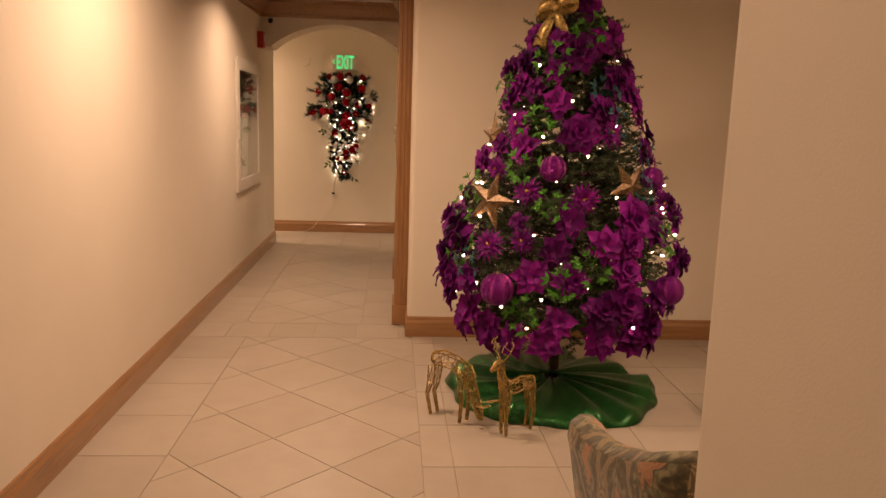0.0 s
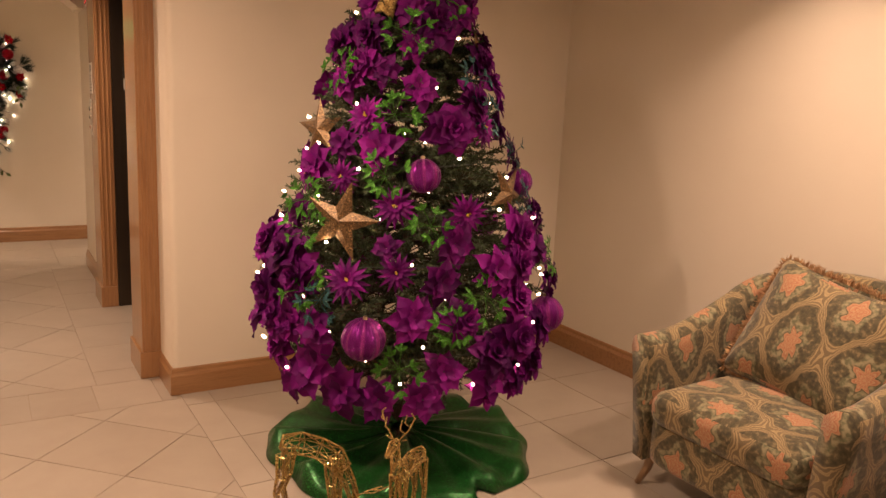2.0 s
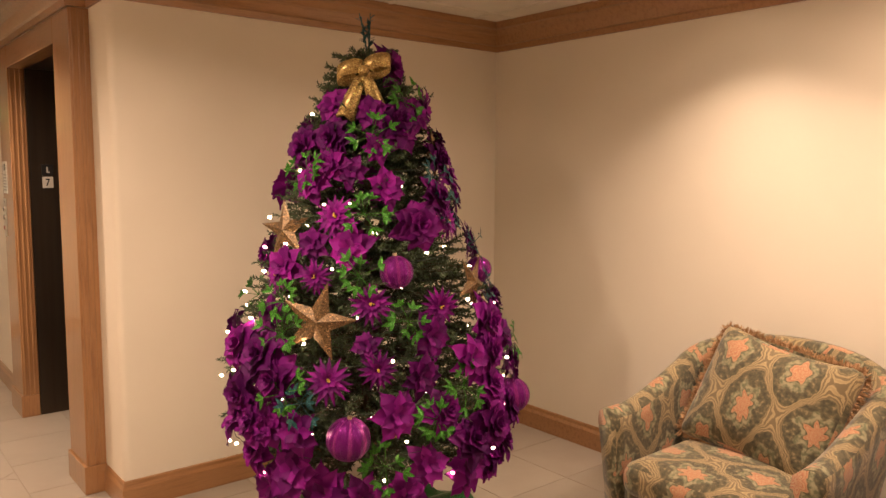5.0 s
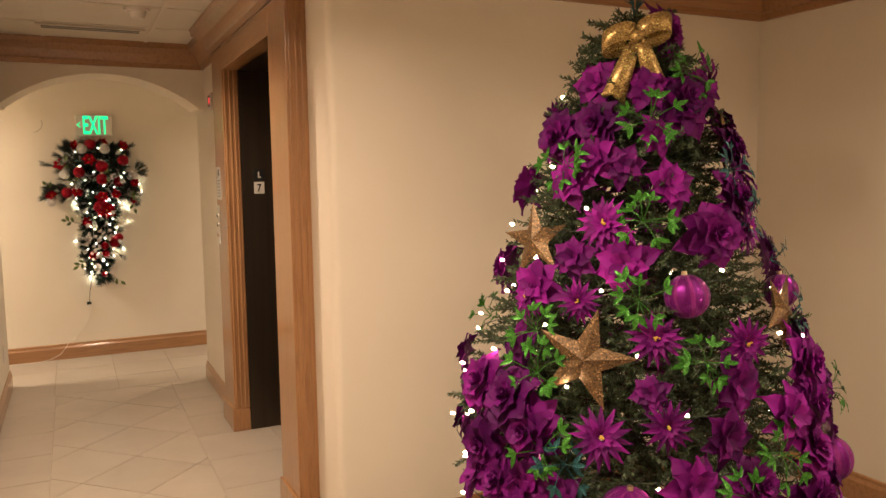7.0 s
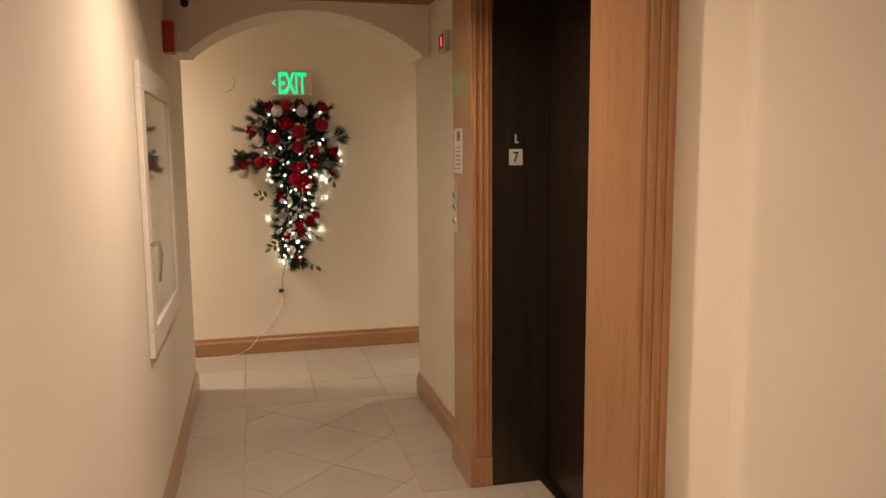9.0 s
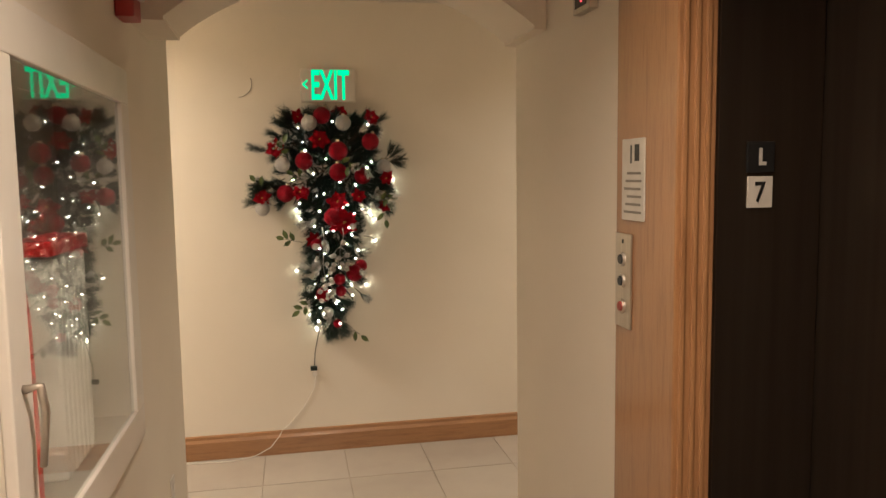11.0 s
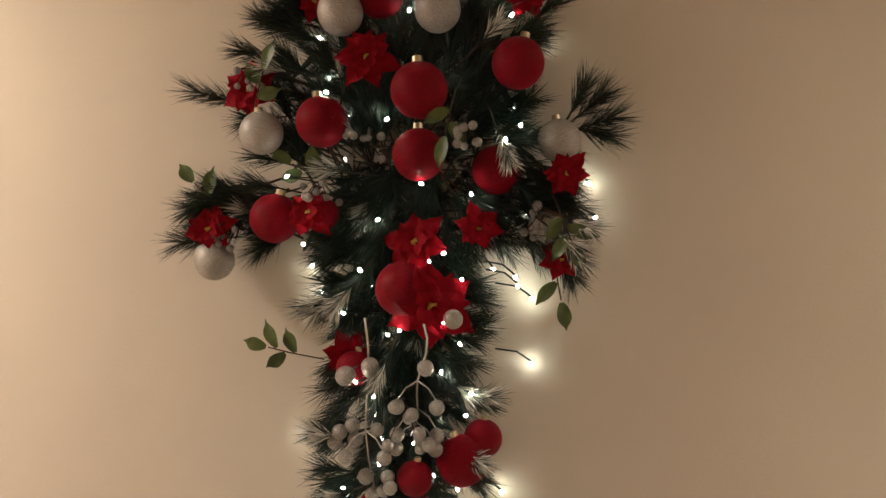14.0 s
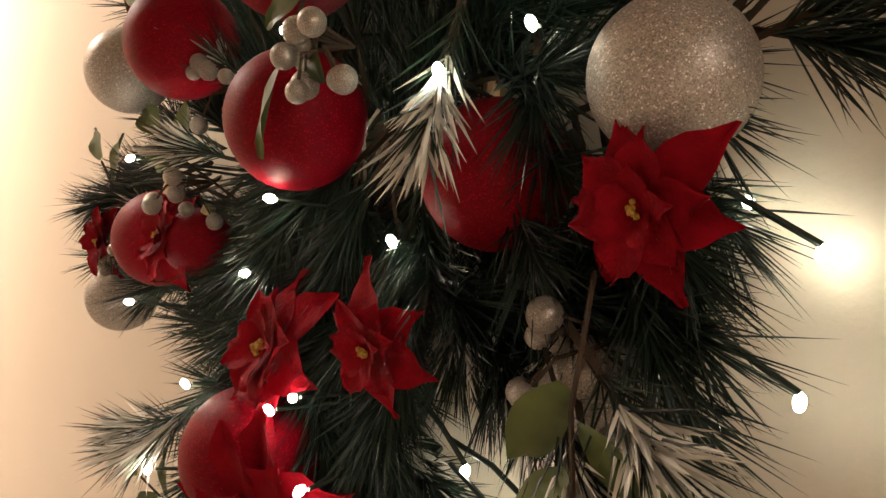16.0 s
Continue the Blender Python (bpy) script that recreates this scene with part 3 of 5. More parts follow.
def gold_bow():
    t = thing("gold_bow", facing(Vector((TREE.x - 0.12, TREE.y - 0.16, 1.935)), (-0.55, -0.83, 0.1)), "wide gold glitter ribbon bow near the tree's top", "bow", "")
    for s in (-1, 1):
        loop = bmesh.new()
        pts = []
        for i in range(17):
            a = 2 * math.pi * i / 16
            pts.append((s * (0.052 - 0.052 * math.cos(a)), 0.030 * math.sin(a) * 0.6 + 0.024 + s * 0.25 * (0.052 - 0.052 * math.cos(a)), 0.026 * math.sin(a)))
        rows = [[loop.verts.new((x, y + dy, z + dz)) for dy, dz in ((-0.028, 0), (0.028, 0.004))] for x, y, z in pts]
        for u, v in zip(rows, rows[1:]):
            loop.faces.new((u[0], u[1], v[1], v[0]))
        ob = part("loop", loop, GOLD, t, smooth=True)
        ob.modifiers.new("thick", "SOLIDIFY").thickness = 0.002
        tail = bmesh.new()
        rows = []
        for i in range(8):
            f = i / 7
            x, y = s * (0.012 + 0.065 * f), -0.01 - 0.17 * f
            z = 0.02 + 0.012 * math.sin(5 * f + s)
            w = 0.022 + 0.018 * f
            rows.append([tail.verts.new((x - w, y - 0.012 * s * (f == 1), z)), tail.verts.new((x, y + (0.02 if f == 1 else 0), z + 0.004)), tail.verts.new((x + w, y + 0.012 * s * (f == 1), z))])
        for u, v in zip(rows, rows[1:]):
            for k in range(2):
                tail.faces.new((u[k], u[k + 1], v[k + 1], v[k]))
        ob = part("tail", tail, GOLD, t, smooth=True)
        ob.modifiers.new("thick", "SOLIDIFY").thickness = 0.002
    knot = ball_bm(0.022, 12, 8, 1.1)
    bmesh.ops.translate(knot, verts=knot.verts, vec=(0, 0.015, 0.02))
    part("knot", knot, GOLD, t, smooth=True)
    return t


# dressed places seen from the path: compass angle about the trunk, height
for deg, z, s in ((219, 1.39, 1.0), (268, 1.06, 0.85), (223, 0.82, 0.95), (238, 1.08, 0.9), (212, 1.17, 0.75), (318, 1.27, 0.9), (319, 1.03, 0.9)):
    purple_flower("daisy", deg, z, s)
for deg, z, s in ((228, 1.28, 1), (248, 1.5, 0.9), (299, 1.61, 0.9), (261, 0.96, 0.95), (246, 0.7, 1), (193, 1.2, 1), (201, 0.64, 1.1), (185, 0.64, 1), (208, 0.47, 1.1), (219, 0.38, 1.2), (279, 0.43, 1), (258, 0.49, 0.9), (281, 0.36, 0.9), (255, 0.83, 0.9),
                  (277, 0.86, 1), (212, 0.63, 0.9), (212, 1.59, 0.9), (201, 1.82, 0.8), (265, 1.73, 1.0), (240, 1.8, 0.8), (244, 1.65, 0.7), (193, 1.03, 0.8), (236, 0.94, 0.6), (252, 0.36, 1.0), (234, 0.36, 0.9), (315, 0.36, 0.9), (191, 0.36, 1.0), (300, 0.42, 1.0)):
    purple_flower("poinsettia", deg, z, s)
for deg, z, s in ((195, 0.88, 1.15), (184, 1.65, 1.0), (267, 1.76, 0.95), (266, 1.36, 1.1), (293, 0.97, 1.15), (287, 0.59, 1.15), (306, 0.45, 1.1), (277, 0.54, 1.0), (182, 0.9, 1.1), (203, 0.81, 1.0), (193, 0.52, 0.9), (301, 0.36, 0.9), (288, 1.98, 1.05), (209, 1.69, 0.9), (284, 1.46, 1.0), (287, 0.74, 0.9)):
    purple_flower("bloom", deg, z, s)
for kind, deg, z, s in (("poinsettia", 199, 1.52, 0.9), ("poinsettia", 207, 1.29, 0.75), ("daisy", 190, 1.17, 0.8), ("poinsettia", 226, 1.56, 0.7),
                         ("daisy", 240, 0.86, 0.8), ("bloom", 195, 0.64, 1.0), ("bloom", 187, 0.73, 1.0), ("bloom", 263, 0.69, 0.9)):
    purple_flower(kind, deg, z, s)
# the far side of the tree
for i in range(34):
    purple_flower(rng.choice(("daisy", "poinsettia", "bloom")), rng.uniform(310, 500), 0.45 + 1.4 * (i + rng.random()) / 34, rng.uniform(0.8, 1.1))

for i in range(16):
    purple_flower(rng.choice(("daisy", "poinsettia", "bloom")), rng.uniform(284, 335), 0.5 + 1.3 * (i + rng.random()) / 16, rng.uniform(0.8, 1.0))
for deg, z, r in ((230, 0.62, 0.078), (250, 1.19, 0.062), (314, 0.62, 0.074), (319, 1.15, 0.055), (20, 0.9, 0.07), (95, 1.1, 0.06)):
    purple_ball(deg, z, r)
gold_star(217, 1.02, 0.15, -14, 8, 0.0)
gold_star(180, 1.33, 0.125, 8, 22, -0.03)
gold_star(296, 1.12, 0.125, 180, -5, -0.01)
gold_star(308, 1.63, 0.11, 15, -5, -0.02)
gold_star(60, 1.2, 0.125, 10)
for deg, z in ((240, 1.69), (235, 1.4), (233, 1.18), (196, 1.56), (203, 0.97), (208, 0.77), (252, 1.02), (271, 0.77), (259, 0.67), (242, 0.51), (275, 1.84), (199, 1.08), (309, 0.86), (120, 1)):
    leafy_sprig("green_sprig", LIME, deg, z, 8, 0.11, "sparkling lime green glitter leaf sprig on the tree", "green sprigs on the tree")
for deg, z in ((284, 1.54), (293, 1.41), (308, 1.26), (303, 1.1), (214, 0.74)):
    leafy_sprig("teal_sprig", TEAL, deg, z, 6, 0.10, "dark teal glitter sprig on the tree", "teal sprigs on the tree")
gold_bow()
top = thing("tree_topper", Matrix.Translation((TREE.x + 0.0, TREE.y - 0.02, 2.03)), "teal glitter leaf spray at the tree's tip", "tree topper", "")
stem, leaves = bmesh.new(), bmesh.new()
for i in range(7):
    a, ln = rng.uniform(0, 6.28), rng.uniform(0.10, 0.2)
    e = Vector((0.025 * math.cos(a) - 0.02, 0.025 * math.sin(a), ln))
    tube(stem, [(0, 0, -0.05), e * 0.5, e], 0.0018, 4)
    for k in range(5):
        c = len(leaves.verts)
        petal(leaves, 0.035, 0.014, 0.7, a + k * 1.3, 0.2, 0, 0, 2, 4)
        leaves.verts.ensure_lookup_table()
        for v in leaves.verts[c:]:
            v.co += e * (0.35 + 0.13 * k)
part("stem", stem, TEAL, top)
part("leaves", leaves, TEAL, top, smooth=True)

WARM_BULB = glow("warm_led", (1.0, 0.72, 0.42), 60)
COOL_BULB = glow("cool_led", (1.0, 0.96, 0.66), 62)


def bulb_mesh(name, r, material):
    bm = ball_bm(r, 8, 6, 1.5)
    return mesh_of(bm, name, material, True)


warm_bulb = bulb_mesh("bulb", 0.0052, WARM_BULB)
lights = thing("tree_lights", Matrix.Translation(TREE), "warm white mini light string wound round the tree", "string lights", "")
wire_pts = []
for i in range(112):
    f = (i + 0.5) / 112
    z = 0.38 + 1.52 * (1 - math.sqrt(1 - f))
    deg = (i * 137.5) % 360
    p, n = on_tree(deg, z, rng.uniform(-0.05, 0.005))
    part_of("bulb", warm_bulb, lights, facing(p - TREE, n))
wire = bmesh.new()
for k in range(9):
    z0 = 0.42 + k * 0.17
    tube(wire, [tuple(on_tree(d, z0 + 0.17 * d / 360, -0.03)[0] - TREE) for d in range(0, 361, 12)], 0.0016, 4)
part("wire", wire, WIRE, lights)


# ---- reindeer ----
def reindeer(x, y, turn, grazing, size):
    """A wire-mesh reindeer; it looks along local +x."""
    label = "gold glitter wire reindeer with its head " + ("down grazing" if grazing else "raised") + " beside the tree"
    t = empty("reindeer", x, y, 0.0, label, "reindeer figure", "gold reindeer under the tree", turn=turn)
    t.matrix_basis = t.matrix_basis @ Matrix.Scale(size, 4)

    def limb(name, pts, radii, wires=0.0024, seg=8):
        bm = bmesh.new()
        pts = [Vector(p) for p in pts]
        rings = []
        for i, p in enumerate(pts):
            d = (pts[min(i + 1, len(pts) - 1)] - pts[max(i - 1, 0)]).normalized()
            a = d.cross(Vector((0, 1, 0.01))).normalized()
            b = d.cross(a)
            rings.append([bm.verts.new(p + (a * math.cos(6.2832 * k / seg) + b * math.sin(6.2832 * k / seg) * 0.75) * radii[i]) for k in range(seg)])
        for u, v in zip(rings, rings[1:]):
            for k in range(seg):
                if (k % 2):
                    bm.faces.new((u[k], u[(k + 1) % seg], v[(k + 1) % seg]))
                    bm.faces.new((u[k], v[(k + 1) % seg], v[k]))
                else:
                    bm.faces.new((u[k], u[(k + 1) % seg], v[k]))
                    bm.faces.new((u[(k + 1) % seg], v[(k + 1) % seg], v[k]))
        ob = part(name, bm, GOLD, t)
        wf = ob.modifiers.new("wire", "WIREFRAME")
        wf.thickness, wf.use_even_offset = wires * 2, False
        return ob

    if grazing:
        limb("body", [(-0.085, 0, 0.20), (-0.07, 0, 0.215), (-0.03, 0, 0.222), (0.02, 0, 0.215), (0.06, 0, 0.195), (0.085, 0, 0.165)], [0.008, 0.028, 0.032, 0.03, 0.034, 0.024])
        limb("neck", [(0.075, 0, 0.175), (0.10, 0, 0.13), (0.115, 0, 0.085)], [0.024, 0.018, 0.014])
        limb("head", [(0.11, 0, 0.09), (0.125, 0, 0.06), (0.135, 0, 0.03)], [0.016, 0.017, 0.007])
        crown, fwd = Vector((0.115, 0, 0.085)), Vector((0.8, 0, 0.2))
    else:
        limb("body", [(-0.095, 0, 0.175), (-0.08, 0, 0.195), (-0.03, 0, 0.20), (0.02, 0, 0.192), (0.055, 0, 0.195), (0.075, 0, 0.215)], [0.008, 0.027, 0.03, 0.028, 0.034, 0.024])
        limb("neck", [(0.062, 0, 0.205), (0.085, 0, 0.25), (0.09, 0, 0.29)], [0.026, 0.017, 0.014])
        limb("head", [(0.082, 0, 0.298), (0.105, 0, 0.30), (0.14, 0, 0.282)], [0.015, 0.017, 0.006])
        crown, fwd = Vector((0.085, 0, 0.31)), Vector((-0.1, 0, 1))
    h = 0.19
    for lx, s in ((-0.075, -1), (-0.07, 1), (0.055, -1), (0.062, 1)):
        bend = -0.018 if lx < 0 else 0.006
        limb("leg", [(lx, 0.016 * s, h), (lx + bend * 0.3, 0.018 * s, h * 0.66), (lx + bend, 0.018 * s, h * 0.42), (lx, 0.018 * s, 0.004)], [0.019, 0.012, 0.007, 0.005], seg=6)
    for s in (-1, 1):
        bm = bmesh.new()
        side = Vector((0, s, 0))
        a = crown + side * 0.008
        tip = a + fwd * 0.075 + side * 0.045
        tube(bm, [a, a + fwd * 0.035 + side * 0.028, tip, tip + side * -0.012 + fwd * 0.012], 0.0022, 5)
        for f, l in ((0.35, 0.035), (0.65, 0.03)):
            q = a.lerp(tip, f)
            tube(bm, [q, q + fwd * 0.02 + Vector((0.03, 0, 0.0)) * (1 if not grazing else 0.3), q + fwd * l + Vector((0.02, 0, 0.01))], 0.0019, 5)
        part("antler", bm, GOLD, t)
        e = bmesh.new()
        petal(e, 0.025, 0.012, 0.4, 0, 0.1)
        bmesh.ops.transform(e, matrix=Matrix.Translation(a + side * 0.006) @ Matrix.Rotation(s * 1.7, 4, "Z"), verts=e.verts)
        part("ear", e, GOLD, t)
    return t


reindeer(0.735, 3.44, 215, False, 1.15)
reindeer(0.45, 3.60, -40, True, 1.3)


# ---- upholstery ----
def damask():
    """Woven ogee pattern: tan bands on olive, with rust flowers in each field."""
    m, nt, b = mat("damask_tapestry", 0.85)
    uv = nt.nodes.new("ShaderNodeUVMap")
    nz = node(nt, "ShaderNodeTexNoise", Scale=10.0, Detail=4.0)
    nt.links.new(uv.outputs[0], nz.inputs["Vector"])
    mixv = nt.nodes.new("ShaderNodeMix")
    mixv.data_type, mixv.blend_type = "VECTOR", "MIX"
    mixv.inputs["Factor"].default_value = 0.075
    nt.links.new(uv.outputs[0], mixv.inputs["A"])
    nt.links.new(nz.outputs["Color"], mixv.inputs["B"])
    sep = nt.nodes.new("ShaderNodeSeparateXYZ")
    nt.links.new(mixv.outputs["Result"], sep.inputs[0])

    def mth(op, a, bb=None, c=None):
        n = nt.nodes.new("ShaderNodeMath")
        n.operation = op
        for i, v in enumerate((a, bb, c)):
            if v is None:
                continue
            if isinstance(v, (int, float)):
                n.inputs[i].default_value = v
            else:
                nt.links.new(v, n.inputs[i])
        return n.outputs[0]

    ku, kv = 2 * math.pi / 0.26, 2 * math.pi / 0.37
    u, v = mth("MULTIPLY", sep.outputs[0], ku), mth("MULTIPLY", sep.outputs[1], kv)
    g = mth("ADD", mth("COSINE", u), mth("COSINE", v))               # -2..2, zero on the lattice
    dist = mth("ABSOLUTE", g)
    band = ramp(nt, dist, (0.0, (1, 1, 1)), (0.30, (1, 1, 1)), (0.40, (0, 0, 0)))
    scroll = mth("SINE", mth("MULTIPLY", g, 38.0))
    # flower petals in the middle of each field, on both phases
    pu, pv = mth("SINE", mth("MULTIPLY", u, 0.5)), mth("SINE", mth("MULTIPLY", v, 0.5))
    qu, qv = mth("COSINE", mth("MULTIPLY", u, 0.5)), mth("COSINE", mth("MULTIPLY", v, 0.5))
    ang1, ang2 = mth("ARCTAN2", pu, pv), mth("ARCTAN2", qu, qv)
    r1 = mth("SQRT", mth("ADD", mth("MULTIPLY", pu, pu), mth("MULTIPLY", pv, pv)))
    r2 = mth("SQRT", mth("ADD", mth("MULTIPLY", qu, qu), mth("MULTIPLY", qv, qv)))
    f1 = mth("ADD", r1, mth("MULTIPLY", mth("COSINE", mth("MULTIPLY", ang1, 7.0)), 0.09))
    f2 = mth("ADD", r2, mth("MULTIPLY", mth("COSINE", mth("MULTIPLY", ang2, 5.0)), 0.08))
    fl = mth("MINIMUM", f1, f2)
    flower = ramp(nt, fl, (0.0, (1, 1, 1)), (0.38, (1, 1, 1)), (0.42, (0, 0, 0)))
    leafring = ramp(nt, fl, (0.42, (0, 0, 0)), (0.48, (1, 1, 1)), (0.60, (1, 1, 1)), (0.66, (0, 0, 0)))
    petals = ramp(nt, mth("FRACT", mth("MULTIPLY", fl, 7.0)), (0.0, (0.27, 0.095, 0.045)), (0.5, (0.36, 0.17, 0.085)), (1.0, (0.36, 0.24, 0.13)))
    fine = node(nt, "ShaderNodeTexNoise", Scale=55.0, Detail=4.0)
    nt.links.new(uv.outputs[0], fine.inputs["Vector"])
    ground = ramp(nt, fine.outputs["Fac"], (0.35, (0.040, 0.034, 0.016)), (0.55, (0.080, 0.066, 0.031)), (0.75, (0.24, 0.18, 0.09)))
    tan = ramp(nt, scroll, (0.0, (0.14, 0.10, 0.048)), (0.4, (0.34, 0.25, 0.125)), (1.0, (0.26, 0.19, 0.09)))
    green = ramp(nt, fine.outputs["Fac"], (0.4, (0.10, 0.10, 0.05)), (0.6, (0.24, 0.21, 0.12)))

    def over(a, bb, fac):
        n = nt.nodes.new("ShaderNodeMix")
        n.data_type = "RGBA"
        nt.links.new(fac, n.inputs["Factor"])
        nt.links.new(a, n.inputs["A"])
        nt.links.new(bb, n.inputs["B"])
        return n.outputs["Result"]

    col = over(over(over(ground, tan, band), green, leafring), petals, flower)
    nt.links.new(col, b.inputs["Base Color"])
    weave = node(nt, "ShaderNodeTexNoise", Scale=420.0, Detail=1.0)
    nt.links.new(uv.outputs[0], weave.inputs["Vector"])
    bump(nt, b, weave.outputs["Fac"], 0.35, 0.002)
    b.inputs["Sheen Weight"].default_value = 0.2
    return m


DAMASK = damask()
FRINGE = blotchy("chenille_fringe", (0.20, 0.10, 0.045), (0.42, 0.25, 0.12), 60, 0.9, 0, 250, 0.8)
LEG = wood_mat("pale_leg_wood", (9, 9, 1), (0.16, 0.085, 0.04), (0.26, 0.15, 0.075))


def box_uv(bm):
    lay = bm.loops.layers.uv.verify()
    bm.normal_update()
    for f in bm.faces:
        n = f.normal
        for l in f.loops:
            c = l.vert.co
            if abs(n.z) > 0.75:
                l[lay].uv = (c.y, c.x)
            elif abs(n.x) > abs(n.y):
                l[lay].uv = (c.y, c.z)
            else:
                l[lay].uv = (c.x, c.z)


def soft_box(x0, y0, z0, x1, y1, z1, r, puff=0.0, n=10):
    """A cushion: a rounded block that swells in the middle."""
    bm = bmesh.new()
    bmesh.ops.create_cube(bm, size=2.0)
    bmesh.ops.subdivide_edges(bm, edges=bm.edges, cuts=n, use_grid_fill=True)
    hx, hy, hz = (x1 - x0) / 2, (y1 - y0) / 2, (z1 - z0) / 2
    for v in bm.verts:
        u = v.co.copy()
        p = Vector((u.x * hx, u.y * hy, u.z * hz))
        core = Vector([max(-h + r, min(h - r, c)) for c, h in zip(p, (hx, hy, hz))])
        d = p - core
        if d.length > 1e-6:
            p = core + d.normalized() * min(d.length, r)
        p.z += puff * u.z * max(0, 1 - u.x * u.x) * max(0, 1 - u.y * u.y)
        v.co = p + Vector(((x0 + x1) / 2, (y0 + y1) / 2, (z0 + z1) / 2))
    return bm


def armchair(x, y, turn, label, pillowed):
    """A tub armchair; it faces local -y, with a camel back that sweeps down into splayed arms."""
    t = empty("armchair", x, y, 0, label, "armchair", "pair of armchairs", turn=turn)
    # shell: a U in plan, top edge rising from the arms to the back
    bm = bmesh.new()
    stations = 41
    rings = []
    for i in range(stations):
        s = -1 + 2 * i / (stations - 1)
        a = abs(s)
        if a > 0.45:      # arms
            f = (a - 0.45) / 0.55
            px, py = math.copysign(0.365 + 0.012 * f, s), 0.20 - 0.58 * f
            nx, ny = math.copysign(1, s), 0.15
        else:
            th = (s / 0.45) * math.pi / 2
            px, py = 0.365 * math.sin(th), 0.20 + 0.16 * math.cos(th)
            nx, ny = math.sin(th), math.cos(th)
        ln = math.hypot(nx, ny)
        nx, ny = nx / ln, ny / ln
        top = 0.605 + 0.255 * (0.5 + 0.5 * math.cos(math.pi * min(1, a / 0.92))) ** 0.8
        ring = []
        prof = [(-0.045, 0.12), (-0.045, 0.40), (-0.05, top - 0.07), (-0.048, top - 0.03), (-0.02, top - 0.005), (0.015, top), (0.045, top - 0.02), (0.055, top - 0.06), (0.048, 0.50), (0.035, 0.35), (0.015, 0.12)]
        for o, z in prof:
            flare = 0.055 * max(0, (z - 0.2) / 0.65)
            ring.append(bm.verts.new((px + nx * (o + flare), py + ny * (o + flare), z)))
        rings.append(ring)
    k = len(rings[0])
    for u, v in zip(rings, rings[1:]):
        for j in range(k):
            bm.faces.new((u[j], v[j], v[(j + 1) % k], u[(j + 1) % k]))
    bm.faces.new(rings[0])
    bm.faces.new(rings[-1][::-1])
    bmesh.ops.recalc_face_normals(bm, faces=bm.faces)
    box_uv(bm)
    part("shell", bm, DAMASK, t, smooth=True)
    bm = soft_box(-0.335, -0.375, 0.10, 0.335, 0.26, 0.33, 0.05)
    box_uv(bm)
    part("seat_base", bm, DAMASK, t, smooth=True)
    bm = soft_box(-0.325, -0.41, 0.275, 0.325, 0.22, 0.425, 0.065, 0.025)
    box_uv(bm)
    part("seat_cushion", bm, DAMASK, t, smooth=True)
    if pillowed:
        pillow = soft_box(-0.30, -0.075, -0.23, 0.30, 0.075, 0.23, 0.05)
        for v in pillow.verts:
            e = max(abs(v.co.x) / 0.30, abs(v.co.z) / 0.23)
            v.co.y *= 0.35 + 0.95 * (1 - e ** 3)
            v.co.z += 0.03 * (abs(v.co.x) / 0.27) ** 2 * (1 if v.co.z > 0 else -1)
        box_uv(pillow)
        lean = Matrix.Translation((0.02, 0.10, 0.635)) @ Matrix.Rotation(radians(-26), 4, "X") @ Matrix.Rotation(radians(9), 4, "Y")
        bmesh.ops.transform(pillow, matrix=lean, verts=pillow.verts)
        pl = part("back_pillow", pillow, DAMASK, t, "loose back pillow with a fringed edge", smooth=True)
        fr = []
        for i in range(1500):
            f = rng.random() * 4
            e, q = int(f), (f - int(f)) * 2 - 1
            px, pz = ((q * 0.30, 0.245), (0.302, q * 0.245), (q * 0.30, -0.245), (-0.302, q * 0.245))[e]
            o = Vector(((0, 0, 1), (1, 0, 0), (0, 0, -1), (-1, 0, 0))[e])
            p = Vector((px, rng.uniform(-0.008, 0.008), pz))
            tip = p + (o + Vector((rng.uniform(-0.6, 0.6), rng.uniform(-0.9, 0.9), rng.uniform(-0.6, 0.6)))) * 0.022
            fr.append((lean @ p, lean @ tip, 0.006))
        part_of("fringe", blades(fr, "fringe", FRINGE), pl, label="brown chenille fringe")
    for lx, ly in ((-0.335, -0.32), (0.335, -0.32), (-0.27, 0.26), (0.27, 0.26)):
        leg = bmesh.new()
        sx, sy = math.copysign(1, lx), math.copysign(1, ly)
        tube(leg, [(lx, ly, 0.17), (lx + 0.004 * sx, ly + 0.004 * sy, 0.14), (lx + 0.012 * sx, ly + 0.015 * sy, 0.07), (lx + 0.035 * sx, ly + 0.04 * sy, 0.0)], 0.027, 8, 0.45)
        part("leg", leg, LEG, t, "tapered wooden leg", smooth=True)
    return t


armchair(2.07, 2.935, -90, "tub armchair in olive floral damask with pale wooden legs", True)
armchair(1.12, 1.80, 180, "tub armchair in olive floral damask near the wall corner", False)


